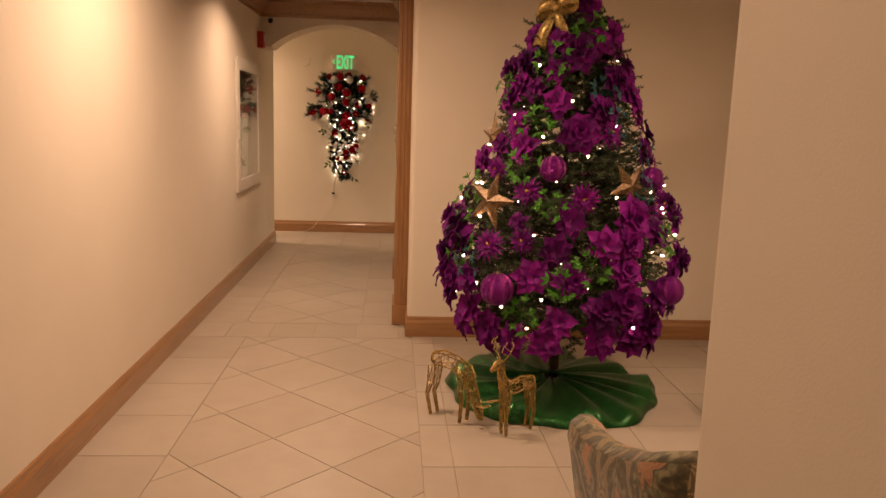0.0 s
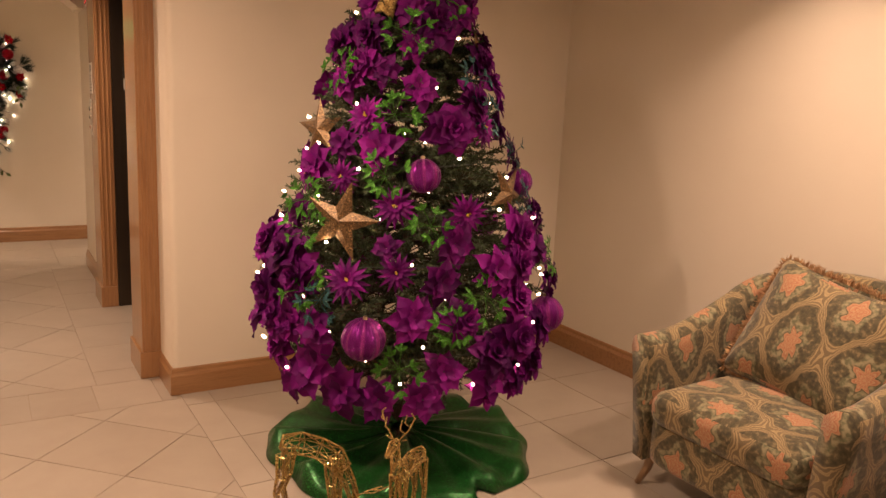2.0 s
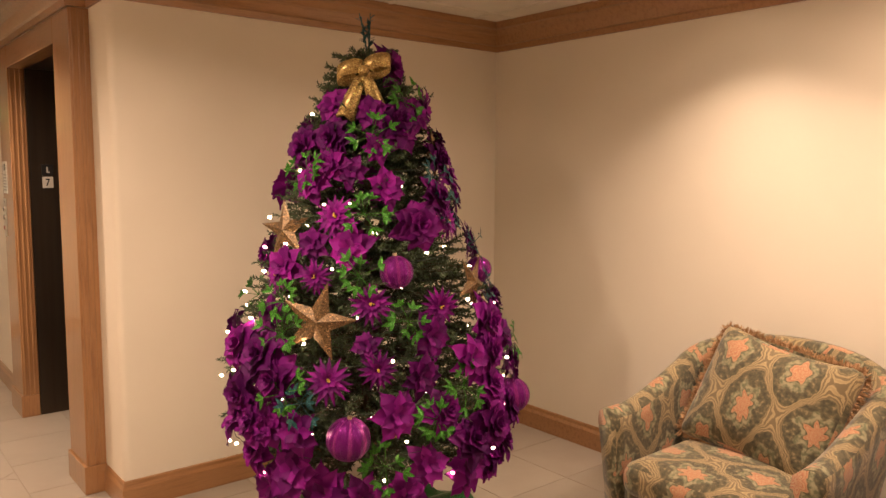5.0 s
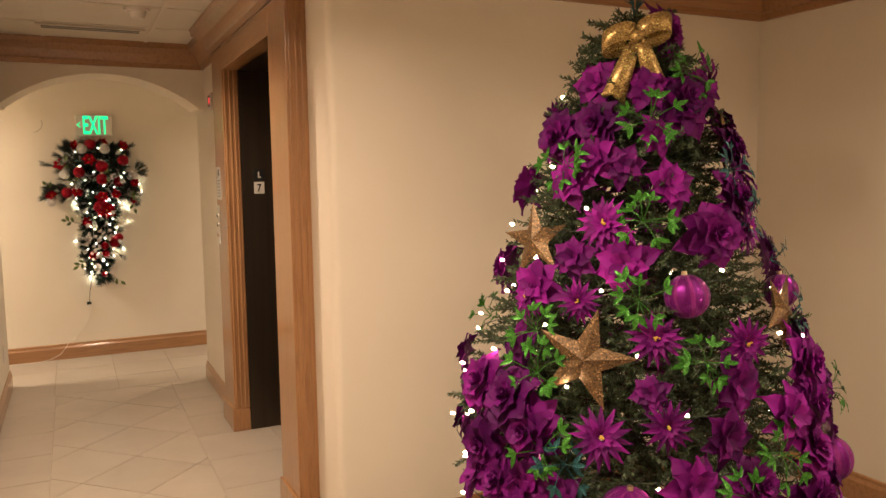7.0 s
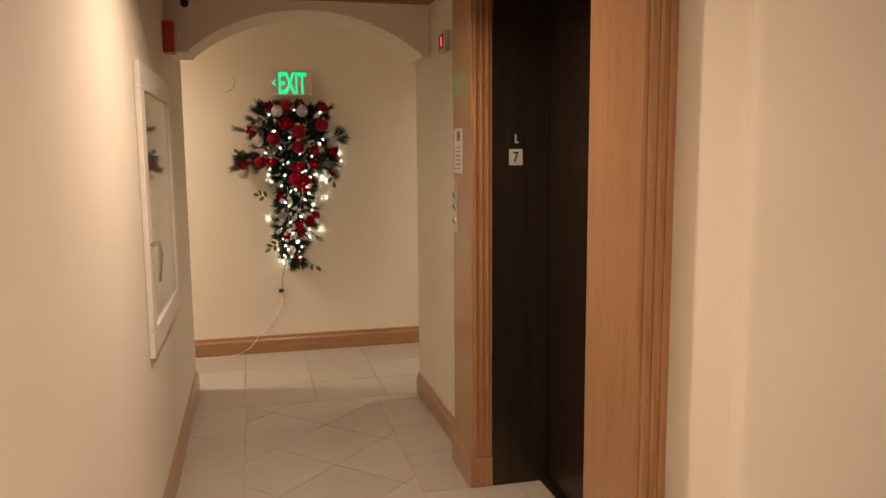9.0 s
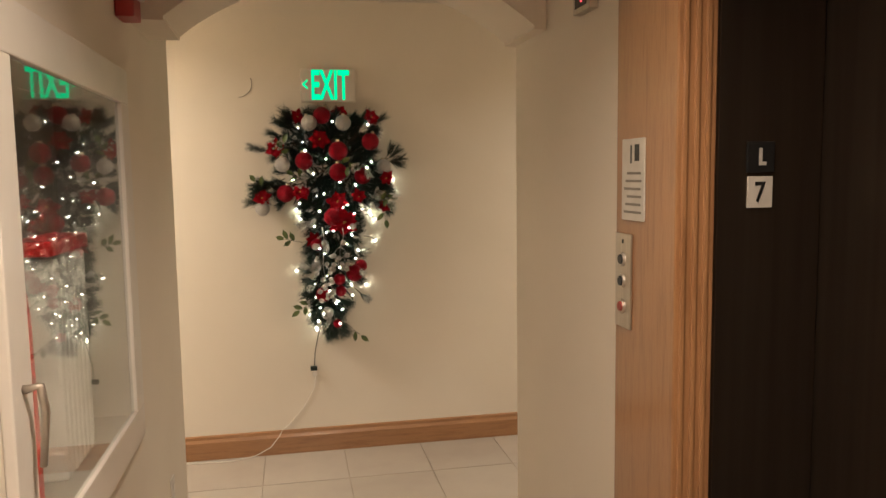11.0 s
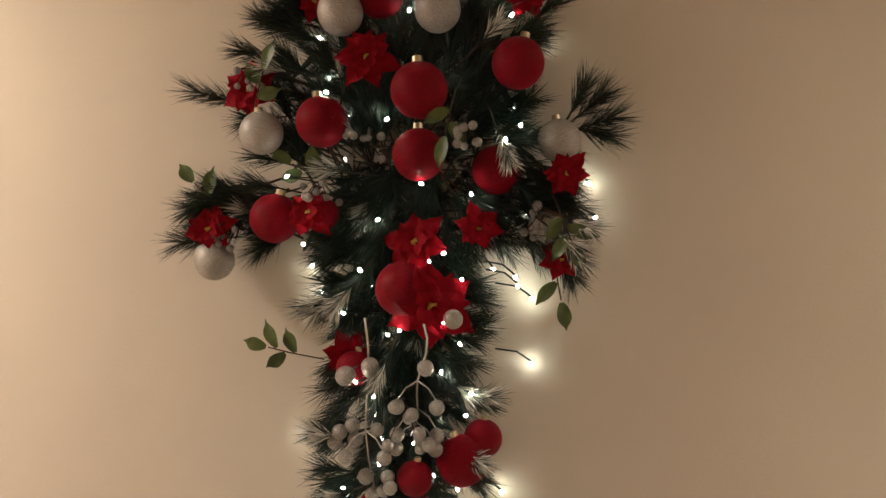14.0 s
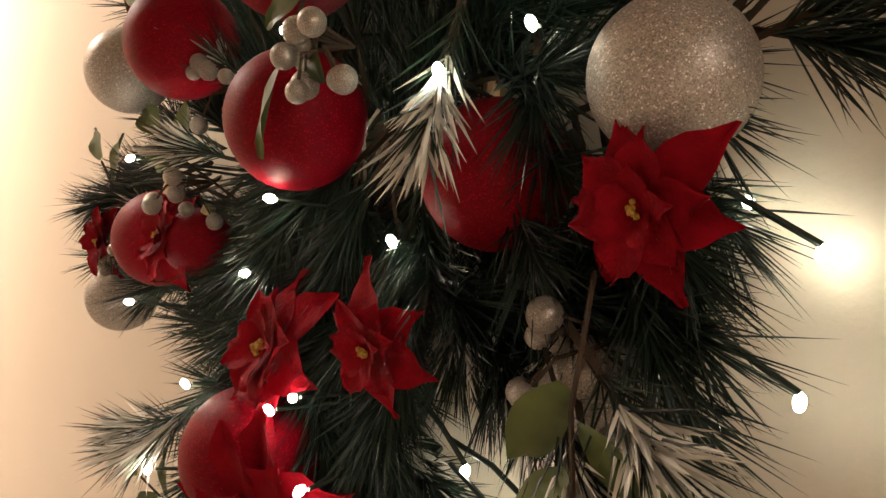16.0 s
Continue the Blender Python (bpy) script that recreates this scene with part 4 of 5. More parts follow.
def side_table(x, y):
    t = empty("side_table", x, y, 0, "round brown wooden side table with a moulded rim", "side table")
    bm = bmesh.new()
    cyl(bm, (0, 0, 0.545), 0.27, 0.285, 0.012, 48)
    cyl(bm, (0, 0, 0.557), 0.29, 0.29, 0.022, 48)
    cyl(bm, (0, 0, 0.579), 0.29, 0.278, 0.008, 48)
    part("tabletop", bm, OAK_X, t)
    part("column", tube(bmesh.new(), [(0, 0, 0.10), (0, 0, 0.2), (0, 0, 0.4), (0, 0, 0.546)], 0.04, 16, 0.8), OAK_Z, t, smooth=True)
    for k in range(3):
        a = 2 * math.pi * k / 3
        c, s = math.cos(a), math.sin(a)
        part("foot", tube(bmesh.new(), [(0.02 * c, 0.02 * s, 0.16), (0.10 * c, 0.10 * s, 0.11), (0.19 * c, 0.19 * s, 0.03), (0.24 * c, 0.24 * s, 0.012)], 0.024, 8, 0.5), OAK_Z, t, smooth=True)
    return t


side_table(2.13, 2.08)
vase = empty("flower_vase", 2.09, 2.17, 0.588, "small dark vase of purple and red silk flowers on the table", "vase")
part("pot", tube(bmesh.new(), [(0, 0, 0), (0, 0, 0.02), (0, 0, 0.07), (0, 0, 0.10)], 0.04, 16, 1.25), plain("dark_glaze", (0.02, 0.012, 0.02), 0.3), vase, smooth=True)
for k in range(7):
    a = k * 0.9
    petals, heart = KINDS["bloom"][k % 3]
    part_of("bloom", petals, vase, facing(Vector((0.05 * math.cos(a), 0.05 * math.sin(a), 0.13 + 0.015 * (k % 3))), (math.cos(a), math.sin(a), 0.9), a, 0.55), "purple silk bloom")
for k in range(12):
    b = ball_bm(0.006, 8, 6)
    bmesh.ops.translate(b, verts=b.verts, vec=(rng.uniform(-0.06, 0.06), rng.uniform(-0.06, 0.06), rng.uniform(0.17, 0.21)))
    part("berry", b, RED_GLITTER, vase, "red berry")


# ---- swag on the end wall ----
SWAG = Vector((-0.42, END_Y, 1.3))
swag = empty("wall_swag", SWAG.x, SWAG.y - 0.002, SWAG.z, "long pine teardrop swag with frosted tips on the wall", "swag")


def pine_spray(items, p, way, stem, needle, count, width=0.0013):
    """A tuft of long pine needles that fan forward from a stem."""
    way = way.normalized()
    side = way.orthogonal().normalized()
    other = way.cross(side)
    for i in range(count):
        f = rng.random()
        ang = rng.uniform(0, 6.2832)
        out = side * math.cos(ang) + other * math.sin(ang)
        root = p + way * stem * f
        tip = root + (way * rng.uniform(0.75, 1.2) + out * rng.uniform(0.25, 0.75)).normalized() * needle * rng.uniform(0.75, 1.1)
        tip.y = min(tip.y, -0.004)
        items.append((root, tip, width))


needles, frosted, stems = [], [], []


def swag_spray(x, z, deg, ln=0.09, depth=0.06, frost=False, count=110, out=0.35):
    """A spray at a place on the wall; deg is its way seen from the front, 0 to the right, 90 up."""
    p = Vector((x - SWAG.x, -depth, z - SWAG.z))
    way = Vector((math.cos(radians(deg)), -out, math.sin(radians(deg))))
    stems.append((p - way.normalized() * 0.05, p + way.normalized() * ln * 0.9, 0.005))
    if frost:
        pine_spray(frosted, p + way.normalized() * ln * 0.45, way, ln * 0.55, 0.045, count // 2, 0.0028)
        pine_spray(needles, p, way, ln, 0.055, count // 2)
    else:
        pine_spray(needles, p, way, ln, 0.062, count)


# tufts that make the outline
for x, z, deg, ln in ((-0.66, 1.80, 160, 0.05), (-0.20, 1.80, 35, 0.06), (-0.76, 1.66, 165, 0.08), (-0.12, 1.62, 40, 0.06), (-0.12, 1.60, 15, 0.07), (-0.12, 1.60, -15, 0.06), (-0.13, 1.63, 60, 0.05), (-0.80, 1.40, 185, 0.06), (-0.72, 1.50, 200, 0.06), (-0.15, 1.37, -60, 0.04), (-0.34, 1.30, -15, 0.05),
                      (-0.33, 1.10, 5, 0.04), (-0.34, 0.98, -20, 0.03), (-0.40, 0.86, -30, 0.04), (-0.46, 0.70, -100, 0.05), (-0.53, 0.90, 190, 0.06), (-0.50, 1.28, 190, 0.06), (-0.53, 1.38, 205, 0.05), (-0.50, 1.16, 200, 0.05), (-0.40, 0.74, -70, 0.05), (-0.50, 0.78, 220, 0.05)):
    swag_spray(x, z, deg, ln, 0.05, False, 120, 0.25)
for x, z, deg, ln in ((-0.27, 1.62, -70, 0.10), (-0.50, 1.34, 235, 0.08), (-0.53, 1.04, 165, 0.06), (-0.52, 1.52, 175, 0.05), (-0.17, 1.42, -40, 0.05), (-0.54, 1.30, 200, 0.07), (-0.33, 1.02, -15, 0.04), (-0.15, 1.40, -50, 0.05), (-0.50, 1.58, 150, 0.05), (-0.35, 1.15, -30, 0.05), (-0.62, 1.70, 170, 0.06), (-0.30, 1.74, 40, 0.05), (-0.52, 1.31, 215, 0.08), (-0.15, 1.44, -25, 0.05), (-0.51, 0.95, 195, 0.05), (-0.32, 1.12, 5, 0.05), (-0.45, 1.20, 250, 0.06), (-0.30, 0.90, -40, 0.05)):
    swag_spray(x, z, deg, ln, 0.10, True, 150, 0.45)
# filling sprays, bough by bough: x from and to, z from and to, how many, the way they point
for x0, x1, z0, z1, count, way in ((-0.64, -0.24, 1.74, 1.83, 60, 90), (-0.70, -0.24, 1.54, 1.75, 130, 90), (-0.56, -0.26, 1.40, 1.56, 80, -90), (-0.80, -0.62, 1.41, 1.50, 34, 190), (-0.25, -0.16, 1.38, 1.60, 34, -30),
                                   (-0.54, -0.33, 1.22, 1.40, 60, -90), (-0.54, -0.33, 0.96, 1.22, 75, -90), (-0.55, -0.41, 0.82, 0.97, 32, -95), (-0.49, -0.41, 0.69, 0.84, 20, -95)):
    for i in range(count):
        x, z = rng.uniform(x0, x1), rng.uniform(z0, z1)
        swag_spray(x, z, way + 70 * (x - (x0 + x1) / 2) / (x1 - x0) * (2 if way < -80 else -2 if way == 90 else 0) + rng.uniform(-40, 40), rng.uniform(0.03, 0.065), rng.uniform(0.012, 0.07), rng.random() < 0.05, 95, rng.uniform(0.15, 0.55))
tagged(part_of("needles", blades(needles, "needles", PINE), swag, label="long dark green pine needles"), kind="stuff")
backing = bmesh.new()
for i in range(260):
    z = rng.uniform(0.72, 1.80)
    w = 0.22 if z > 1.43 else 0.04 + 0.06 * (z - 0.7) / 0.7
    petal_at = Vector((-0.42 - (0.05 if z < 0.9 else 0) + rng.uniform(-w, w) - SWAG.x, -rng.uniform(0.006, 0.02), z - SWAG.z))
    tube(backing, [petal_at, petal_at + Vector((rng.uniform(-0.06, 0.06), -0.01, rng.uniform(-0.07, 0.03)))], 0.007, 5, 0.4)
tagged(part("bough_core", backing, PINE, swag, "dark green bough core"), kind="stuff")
part_of("frosted_tuft", blades(frosted, "frosted_tuft", FROST), swag, label="white frosted needle tips")
part_of("stem_core", blades(stems, "stem_core", BARK), swag, label="brown stems")

ball_hi = {k: mesh_of(ball_bm(1.0, 40, 26), "ball", m, True) for k, m in (("red", RED_GLITTER), ("silver", SILVER_GLITTER))}
cap_me = mesh_of(cyl(bmesh.new(), (0, 0, 0.97), 0.20, 0.18, 0.22, 14), "cap", CAP)


def bauble(kind, x, z, r, depth):
    t = thing(kind + "_bauble", Matrix.Translation((x, END_Y - depth, z)) @ Matrix.Rotation(rng.uniform(-0.4, 0.4), 4, "Y") @ Matrix.Scale(r, 4), kind + " glitter bauble on the pine swag", "bauble", kind + " baubles on the swag")
    part_of("ball", ball_hi[kind], t)
    part_of("cap", cap_me, t, label="metal cap")


for x, z, r, d in ((-0.396, 1.658, 0.050, 0.138), (-0.224, 1.707, 0.046, 0.116), (-0.399, 1.548, 0.047, 0.118), (-0.574, 1.608, 0.046, 0.125), (-0.264, 1.526, 0.045, 0.063), (-0.428, 1.310, 0.050, 0.105), (-0.323, 1.004, 0.046, 0.09), (-0.674, 1.438, 0.046, 0.082), (-0.475, 1.845, 0.045, 0.10), (-0.405, 0.975, 0.032, 0.11), (-0.492, 0.895, 0.040, 0.09),
                   (-0.287, 1.04, 0.035, 0.07), (-0.52, 1.165, 0.033, 0.09), (-0.40, 0.91, 0.03, 0.09), (-0.42, 0.73, 0.025, 0.08), (-0.58, 1.445, 0.03, 0.09)):
    bauble("red", x, z, r, d)
for x, z, r, d in ((-0.542, 1.805, 0.041, 0.12), (-0.366, 1.805, 0.041, 0.12), (-0.685, 1.590, 0.039, 0.125), (-0.796, 1.360, 0.038, 0.068), (-0.151, 1.576, 0.039, 0.076), (-0.475, 0.79, 0.034, 0.08), (-0.175, 1.42, 0.032, 0.06)):
    bauble("silver", x, z, r, d)

RED_KINDS = [flower_meshes("poinsettia", RED_SILK, s) for s in (11, 12)]
for x, z, s, d in ((-0.491, 1.72, 0.62, 0.13), (-0.716, 1.674, 0.6, 0.10), (-0.796, 1.42, 0.55, 0.09), (-0.140, 1.515, 0.46, 0.10), (-0.292, 1.420, 0.46, 0.115), (-0.405, 1.392, 0.65, 0.11), (-0.375, 1.285, 0.9, 0.12), (-0.60, 1.445, 0.5, 0.11), (-0.148, 1.362, 0.42, 0.08), (-0.214, 1.835, 0.5, 0.09), (-0.60, 1.84, 0.45, 0.08), (-0.535, 1.19, 0.5, 0.08), (-0.38, 1.86, 0.5, 0.07)):
    t = thing("red_poinsettia", facing((x, END_Y - d, z), (rng.uniform(-0.3, 0.3), -1, rng.uniform(-0.25, 0.25)), rng.uniform(0, 6.28), s), "red velvet poinsettia on the pine swag", "flower", "red poinsettias on the swag")
    petals, heart = rng.choice(RED_KINDS)
    part_of("petals", petals, t)
    part_of("heart", heart, t, label="yellow beaded heart")

PEARL = glitter("pearl_glitter", (0.42, 0.38, 0.34), 25, 0.5, 0.5, 0.35)
pearl_me = mesh_of(ball_bm(1.0, 16, 10), "berry", PEARL, True)


def berry_spray(x, z, depth, n, spread, r, drop=0.0):
    t = thing("berry_spray", Matrix.Translation((x, END_Y - depth, z)), "silver glitter berry spray on the pine swag", "berry spray", "berry sprays on the swag")
    bm = bmesh.new()
    for i in range(n):
        e = Vector((rng.uniform(-1, 1) * spread, rng.uniform(-0.7, 0.2) * min(spread, 0.04), rng.uniform(-1, 0.6) * spread - drop * i / n))
        tube(bm, [(0, 0.02, 0.01), e * 0.5 + Vector((0, -0.006, 0.01)), e], 0.0011, 4)
        part_of("berry", pearl_me, t, Matrix.Translation(e) @ Matrix.Scale(r * rng.uniform(0.8, 1.15), 4))
    part("stem", bm, BARK, t)


for x, z, d, n, sp, r, dr in ((-0.312, 1.575, 0.16, 8, 0.028, 0.0075, 0), (-0.50, 1.57, 0.11, 9, 0.035, 0.007, 0), (-0.17, 1.44, 0.075, 11, 0.045, 0.0085, 0), (-0.58, 1.49, 0.10, 8, 0.04, 0.0075, 0), (-0.76, 1.41, 0.09, 7, 0.03, 0.007, 0), (-0.335, 1.262, 0.17, 1, 0.004, 0.017, 0), (-0.385, 1.175, 0.14, 1, 0.004, 0.018, 0),
                              (-0.50, 1.165, 0.12, 4, 0.03, 0.016, 0), (-0.42, 1.09, 0.12, 9, 0.06, 0.012, 0), (-0.46, 0.98, 0.12, 6, 0.035, 0.013, 0.03), (-0.46, 0.90, 0.12, 6, 0.03, 0.011, 0), (-0.71, 1.69, 0.12, 6, 0.025, 0.007, 0), (-0.53, 1.05, 0.1, 4, 0.025, 0.015, 0)):
    berry_spray(x, z, d, n, sp, r, dr)

for x, z, ln, bend in ((-0.49, 1.26, 0.40, 0.02), (-0.385, 1.25, 0.20, -0.03)):
    t = thing("beaded_twig", Matrix.Translation((x, END_Y - 0.14, z)), "thin silver beaded twig hanging down the pine swag", "twig", "beaded twigs on the swag")
    bm = bmesh.new()
    line = [Vector((bend * f * f + 0.006 * math.sin(9 * f), 0.03 * f, -ln * f)) for f in np.linspace(0, 1, 9)]
    tube(bm, line, 0.0022, 6, 0.6)
    for k in (4, 6, 7):
        for side in (-1, 1):
            tube(bm, [line[k], line[k] + Vector((0.02 * side, -0.006, -0.012)), line[k] + Vector((0.035 * side, -0.008, -0.035))], 0.0014, 5)
    part("stem", bm, SILVER_GLITTER, t, smooth=True)
    for k in (4, 6, 7):
        for side in (-1, 1):
            part_of("berry", pearl_me, t, Matrix.Translation(line[k] + Vector((0.035 * side, -0.008, -0.045))) @ Matrix.Scale(0.0135, 4))

LEAF = blotchy("eucalyptus_leaf", (0.035, 0.07, 0.022), (0.13, 0.16, 0.035), 25, 0.45, 0, 90, 0.2)
for x, z, d, deg, n in ((-0.62, 1.18, 0.06, 165, 4), (-0.56, 0.85, 0.06, 215, 4), (-0.335, 1.645, 0.15, -100, 3), (-0.155, 1.455, 0.12, -70, 4), (-0.70, 1.63, 0.13, 70, 3), (-0.57, 1.50, 0.1, 150, 3), (-0.78, 1.45, 0.08, 130, 2), (-0.16, 1.36, 0.07, -80, 2), (-0.35, 0.70, 0.05, -40, 2)):
    t = thing("leaf_sprig", Matrix.Translation((x, END_Y - d, z)), "olive green leaf sprig tucked in the pine swag", "sprig", "leaf sprigs on the swag")
    way = Vector((math.cos(radians(deg)), -0.2, math.sin(radians(deg))))
    bm = bmesh.new()
    tube(bm, [-way * 0.03 + Vector((0, 0.02, 0)), way * 0.03, way * 0.07], 0.0013, 5)
    part("stem", bm, BARK, t)
    for i in range(n):
        lf = bmesh.new()
        petal(lf, rng.uniform(0.042, 0.06), 0.026, 0.15, 0, 0.15, 0.004, 0, 2.2, 7)
        ang = radians(deg) + (0.9 if i % 2 else -0.9) * (i < n - 1)
        q = Matrix.Translation(way * 0.07 * (i + 1) / n) @ Matrix.Rotation(math.pi / 2, 4, "X") @ Matrix.Rotation(ang, 4, "Z") @ Matrix.Rotation(rng.uniform(-0.5, 0.5), 4, "X")
        bmesh.ops.transform(lf, matrix=q, verts=lf.verts)
        part("leaf", lf, LEAF, t, smooth=True)

cool_bulb = bulb_mesh("bulb", 0.0030, COOL_BULB)
string = thing("swag_lights", Matrix.Translation(SWAG), "cool white mini light string with dark green wire on the swag", "string lights", "")
wire = bmesh.new()
last = Vector((0.0, -0.06, 0.5))
for i in range(74):
    z = 1.82 - 1.12 * ((i + 0.5) / 74)
    w = 0.29 if z > 1.38 else 0.08 + 0.09 * (z - 0.68) / 0.7
    c = -0.42 if z > 1.0 else -0.42 - 0.06 * (1.0 - z) / 0.3
    p = Vector((c + w * math.sin(i * 2.4) * rng.uniform(0.5, 1.05) - SWAG.x, -rng.choice((0.03, 0.05, 0.10, 0.125, 0.135)), z - SWAG.z))
    part_of("bulb", cool_bulb, string, facing(p, (rng.uniform(-1, 1), -0.6, rng.uniform(-1, 1))))
    back = [Vector((q.x, -0.012, q.z)) for q in (last.lerp(p, 0.25), last.lerp(p, 0.75))]
    tube(wire, [last + Vector((0, 0.006, 0)), *back, p + Vector((0, 0.006, 0))], 0.0014, 5)
    last = p
# bulbs that hang behind the boughs, close to the wall, and loose ends seen against it
for x, z, d in ((-0.095, 1.505, 0.02), (-0.20, 1.29, 0.02), (-0.23, 1.33, 0.03), (-0.62, 1.35, 0.02), (-0.255, 0.93, 0.02), (-0.565, 0.78, 0.02), (-0.63, 1.02, 0.02), (-0.085, 1.44, 0.045), (-0.225, 1.315, 0.05), (-0.53, 0.69, 0.025), (-0.20, 1.17, 0.02), (-0.27, 1.345, 0.05), (-0.60, 1.30, 0.02), (-0.57, 0.93, 0.02)):
    p = Vector((x - SWAG.x, -d, z - SWAG.z))
    part_of("bulb", cool_bulb, string, Matrix.Translation(p))
    q = Vector((p.x * 0.7, -0.05, p.z + 0.03))
    tube(wire, [q, p.lerp(q, 0.4) + Vector((0, -0.008, 0.012)), p + Vector((0, -0.001, 0.004))], 0.0019, 5)
part("wire", wire, WIRE, string, "dark green wire")

cord = bmesh.new()
tube(cord, [(-0.50, END_Y - 0.03, 0.74), (-0.525, END_Y - 0.02, 0.66), (-0.545, END_Y - 0.012, 0.56), (-0.55, END_Y - 0.012, 0.48)], 0.0022, 6)
plug = solid("plug_lead", cord, WIRE, "thin black lead hanging from the swag", "cable")
part("connector", boxed(-0.572, END_Y - 0.026, 0.462, -0.536, END_Y - 0.004, 0.486, bevel=0.003), WIRE, plug)
part("plug", boxed(-0.562, END_Y - 0.024, 0.430, -0.538, END_Y - 0.004, 0.4615, bevel=0.003), WHITE_PAINT, plug, "white plug")
white_cord = bmesh.new()
tube(white_cord, [(-0.545, END_Y - 0.006, 0.43), (-0.555, END_Y - 0.005, 0.36), (-0.62, END_Y - 0.005, 0.25), (-0.70, END_Y - 0.005, 0.16), (-0.735, END_Y - 0.012, 0.138), (-0.75, END_Y - 0.024, 0.11), (-0.80, END_Y - 0.03, 0.05), (-0.88, END_Y - 0.035, 0.012), (-1.0, END_Y - 0.07, 0.005), (-1.15, END_Y - 0.06, 0.005), (-1.5, END_Y - 0.05, 0.005)], 0.0020, 6)
solid("extension_cord", white_cord, WHITE_PAINT, "white extension cord running down over the baseboard", "cable", smooth=True)
hook = bmesh.new()
tube(hook, [(-0.905 + 0.075 * math.cos(a), END_Y - 0.002, 2.02 + 0.075 * math.sin(a)) for a in np.linspace(-1.5, 0.35, 12)], 0.0016, 5)
solid("wall_hanger", hook, plain("grey_wire", (0.12, 0.10, 0.08), 0.5), "thin curved grey wire hanger stuck to the wall", "hanger")


# ---- signs and fixtures ----
def words(name, text, m, material, parent, sx, sz, depth=0.002, label=""):
    """Flat lettering with the built-in font, sx by sz in size, middle at the pose's origin, facing local z."""
    cu = bpy.data.curves.new(name, "FONT")
    cu.body, cu.size, cu.extrude, cu.align_x, cu.align_y = text, 1.0, 0.0, "CENTER", "CENTER"
    cu.offset = 0.02
    tmp = bpy.data.objects.new(name, cu)
    scene.collection.objects.link(tmp)
    bpy.context.view_layer.update()
    me = bpy.data.meshes.new_from_object(tmp)
    bpy.data.objects.remove(tmp)
    xs = [v.co.x for v in me.vertices]
    ys = [v.co.y for v in me.vertices]
    fx, fy = sx / (max(xs) - min(xs)), sz / (max(ys) - min(ys))
    mx, my = (max(xs) + min(xs)) / 2, (max(ys) + min(ys)) / 2
    for v in me.vertices:
        v.co = ((v.co.x - mx) * fx, (v.co.y - my) * fy, 0)
    me.materials.clear()
    me.materials.append(material)
    ob = new(name, me)
    ob.parent = parent
    ob.matrix_basis = m
    tagged(ob, label)
    return ob


GREEN = glow("exit_green", (0.0, 0.78, 0.27), 0.95)
SIGN_BOX = blotchy("sign_housing", (0.60, 0.54, 0.46), (0.66, 0.60, 0.52), 6, 0.5)
sign = empty("exit_sign", -0.434, END_Y, 2.005, "white exit sign box with glowing green letters on the wall", "exit sign")
part("housing", boxed(-0.145, -0.045, -0.085, 0.145, -0.001, 0.088, bevel=0.006), SIGN_BOX, sign)
upright = Matrix.Rotation(math.pi / 2, 4, "X")
words("lettering", "EXIT", Matrix.Translation((0.012, -0.0465, 0.004)) @ upright, GREEN, sign, 0.198, 0.155, label="glowing green word EXIT")
chev = bmesh.new()
for s in (-1, 1):
    a = [chev.verts.new((x, 0, z * s)) for x, z in ((-0.138, 0.0), (-0.108, 0.026), (-0.106, 0.017), (-0.124, 0.0))]
    chev.faces.new(a if s > 0 else a[::-1])
bmesh.ops.translate(chev, verts=chev.verts, vec=(0, -0.0465, 0.006))
part("arrow", chev, GREEN, sign, "glowing green chevron")

BLACK = plain("black_plate", (0.008, 0.008, 0.008), 0.4)
PLATE = blotchy("pale_plate", (0.50, 0.46, 0.40), (0.58, 0.54, 0.48), 20, 0.35, 0.2)
STEEL = blotchy("brushed_steel", (0.45, 0.40, 0.34), (0.55, 0.50, 0.43), 8, 0.28, 0.9, 120, 0.05, (1, 20, 1))
jamb_plate = empty("floor_number", 0.376, 6.712, 1.512, "black and pale floor number plates on the lift jamb", "sign")
part("raised_plate", boxed(-0.034, -0.006, 0.012, 0.034, -0.0005, 0.080, bevel=0.002), BLACK, jamb_plate, "black plate with a worn symbol")
part("symbol", boxed(-0.006, -0.0075, 0.028, 0.002, -0.0062, 0.066), PLATE, jamb_plate)
part("symbol", boxed(0.0025, -0.0075, 0.028, 0.012, -0.0062, 0.036), PLATE, jamb_plate)
part("number_plate", boxed(-0.031, -0.005, -0.066, 0.031, -0.0005, 0.004, bevel=0.002), PLATE, jamb_plate, "pale plate")
words("number", "7", Matrix.Translation((0, -0.0062, -0.031)) @ upright, BLACK, jamb_plate, 0.026, 0.046, label="black figure 7")

face_left = Matrix.Rotation(-math.pi / 2, 4, "Z") @ upright      # faces -x
notice = empty("lift_notice", HEAD_X, 6.925, 1.51, "pale engraved fire notice plate on the oak casing", "sign")
part("plate", boxed(-0.005, -0.062, -0.10, -0.0005, 0.062, 0.10, bevel=0.002), PLATE, notice)
part("pictogram", boxed(-0.0065, -0.035, 0.045, -0.0052, -0.012, 0.085), BLACK, notice)
part("pictogram", boxed(-0.0065, 0.005, 0.04, -0.0052, 0.012, 0.085), BLACK, notice)
for i in range(6):
    part("text_line", boxed(-0.0062, -0.048 + 0.004 * (i % 2), -0.082 + i * 0.019, -0.0052, 0.046 - 0.008 * (i % 3), -0.076 + i * 0.019), plain("engraved_grey", (0.18, 0.16, 0.13), 0.5), notice)
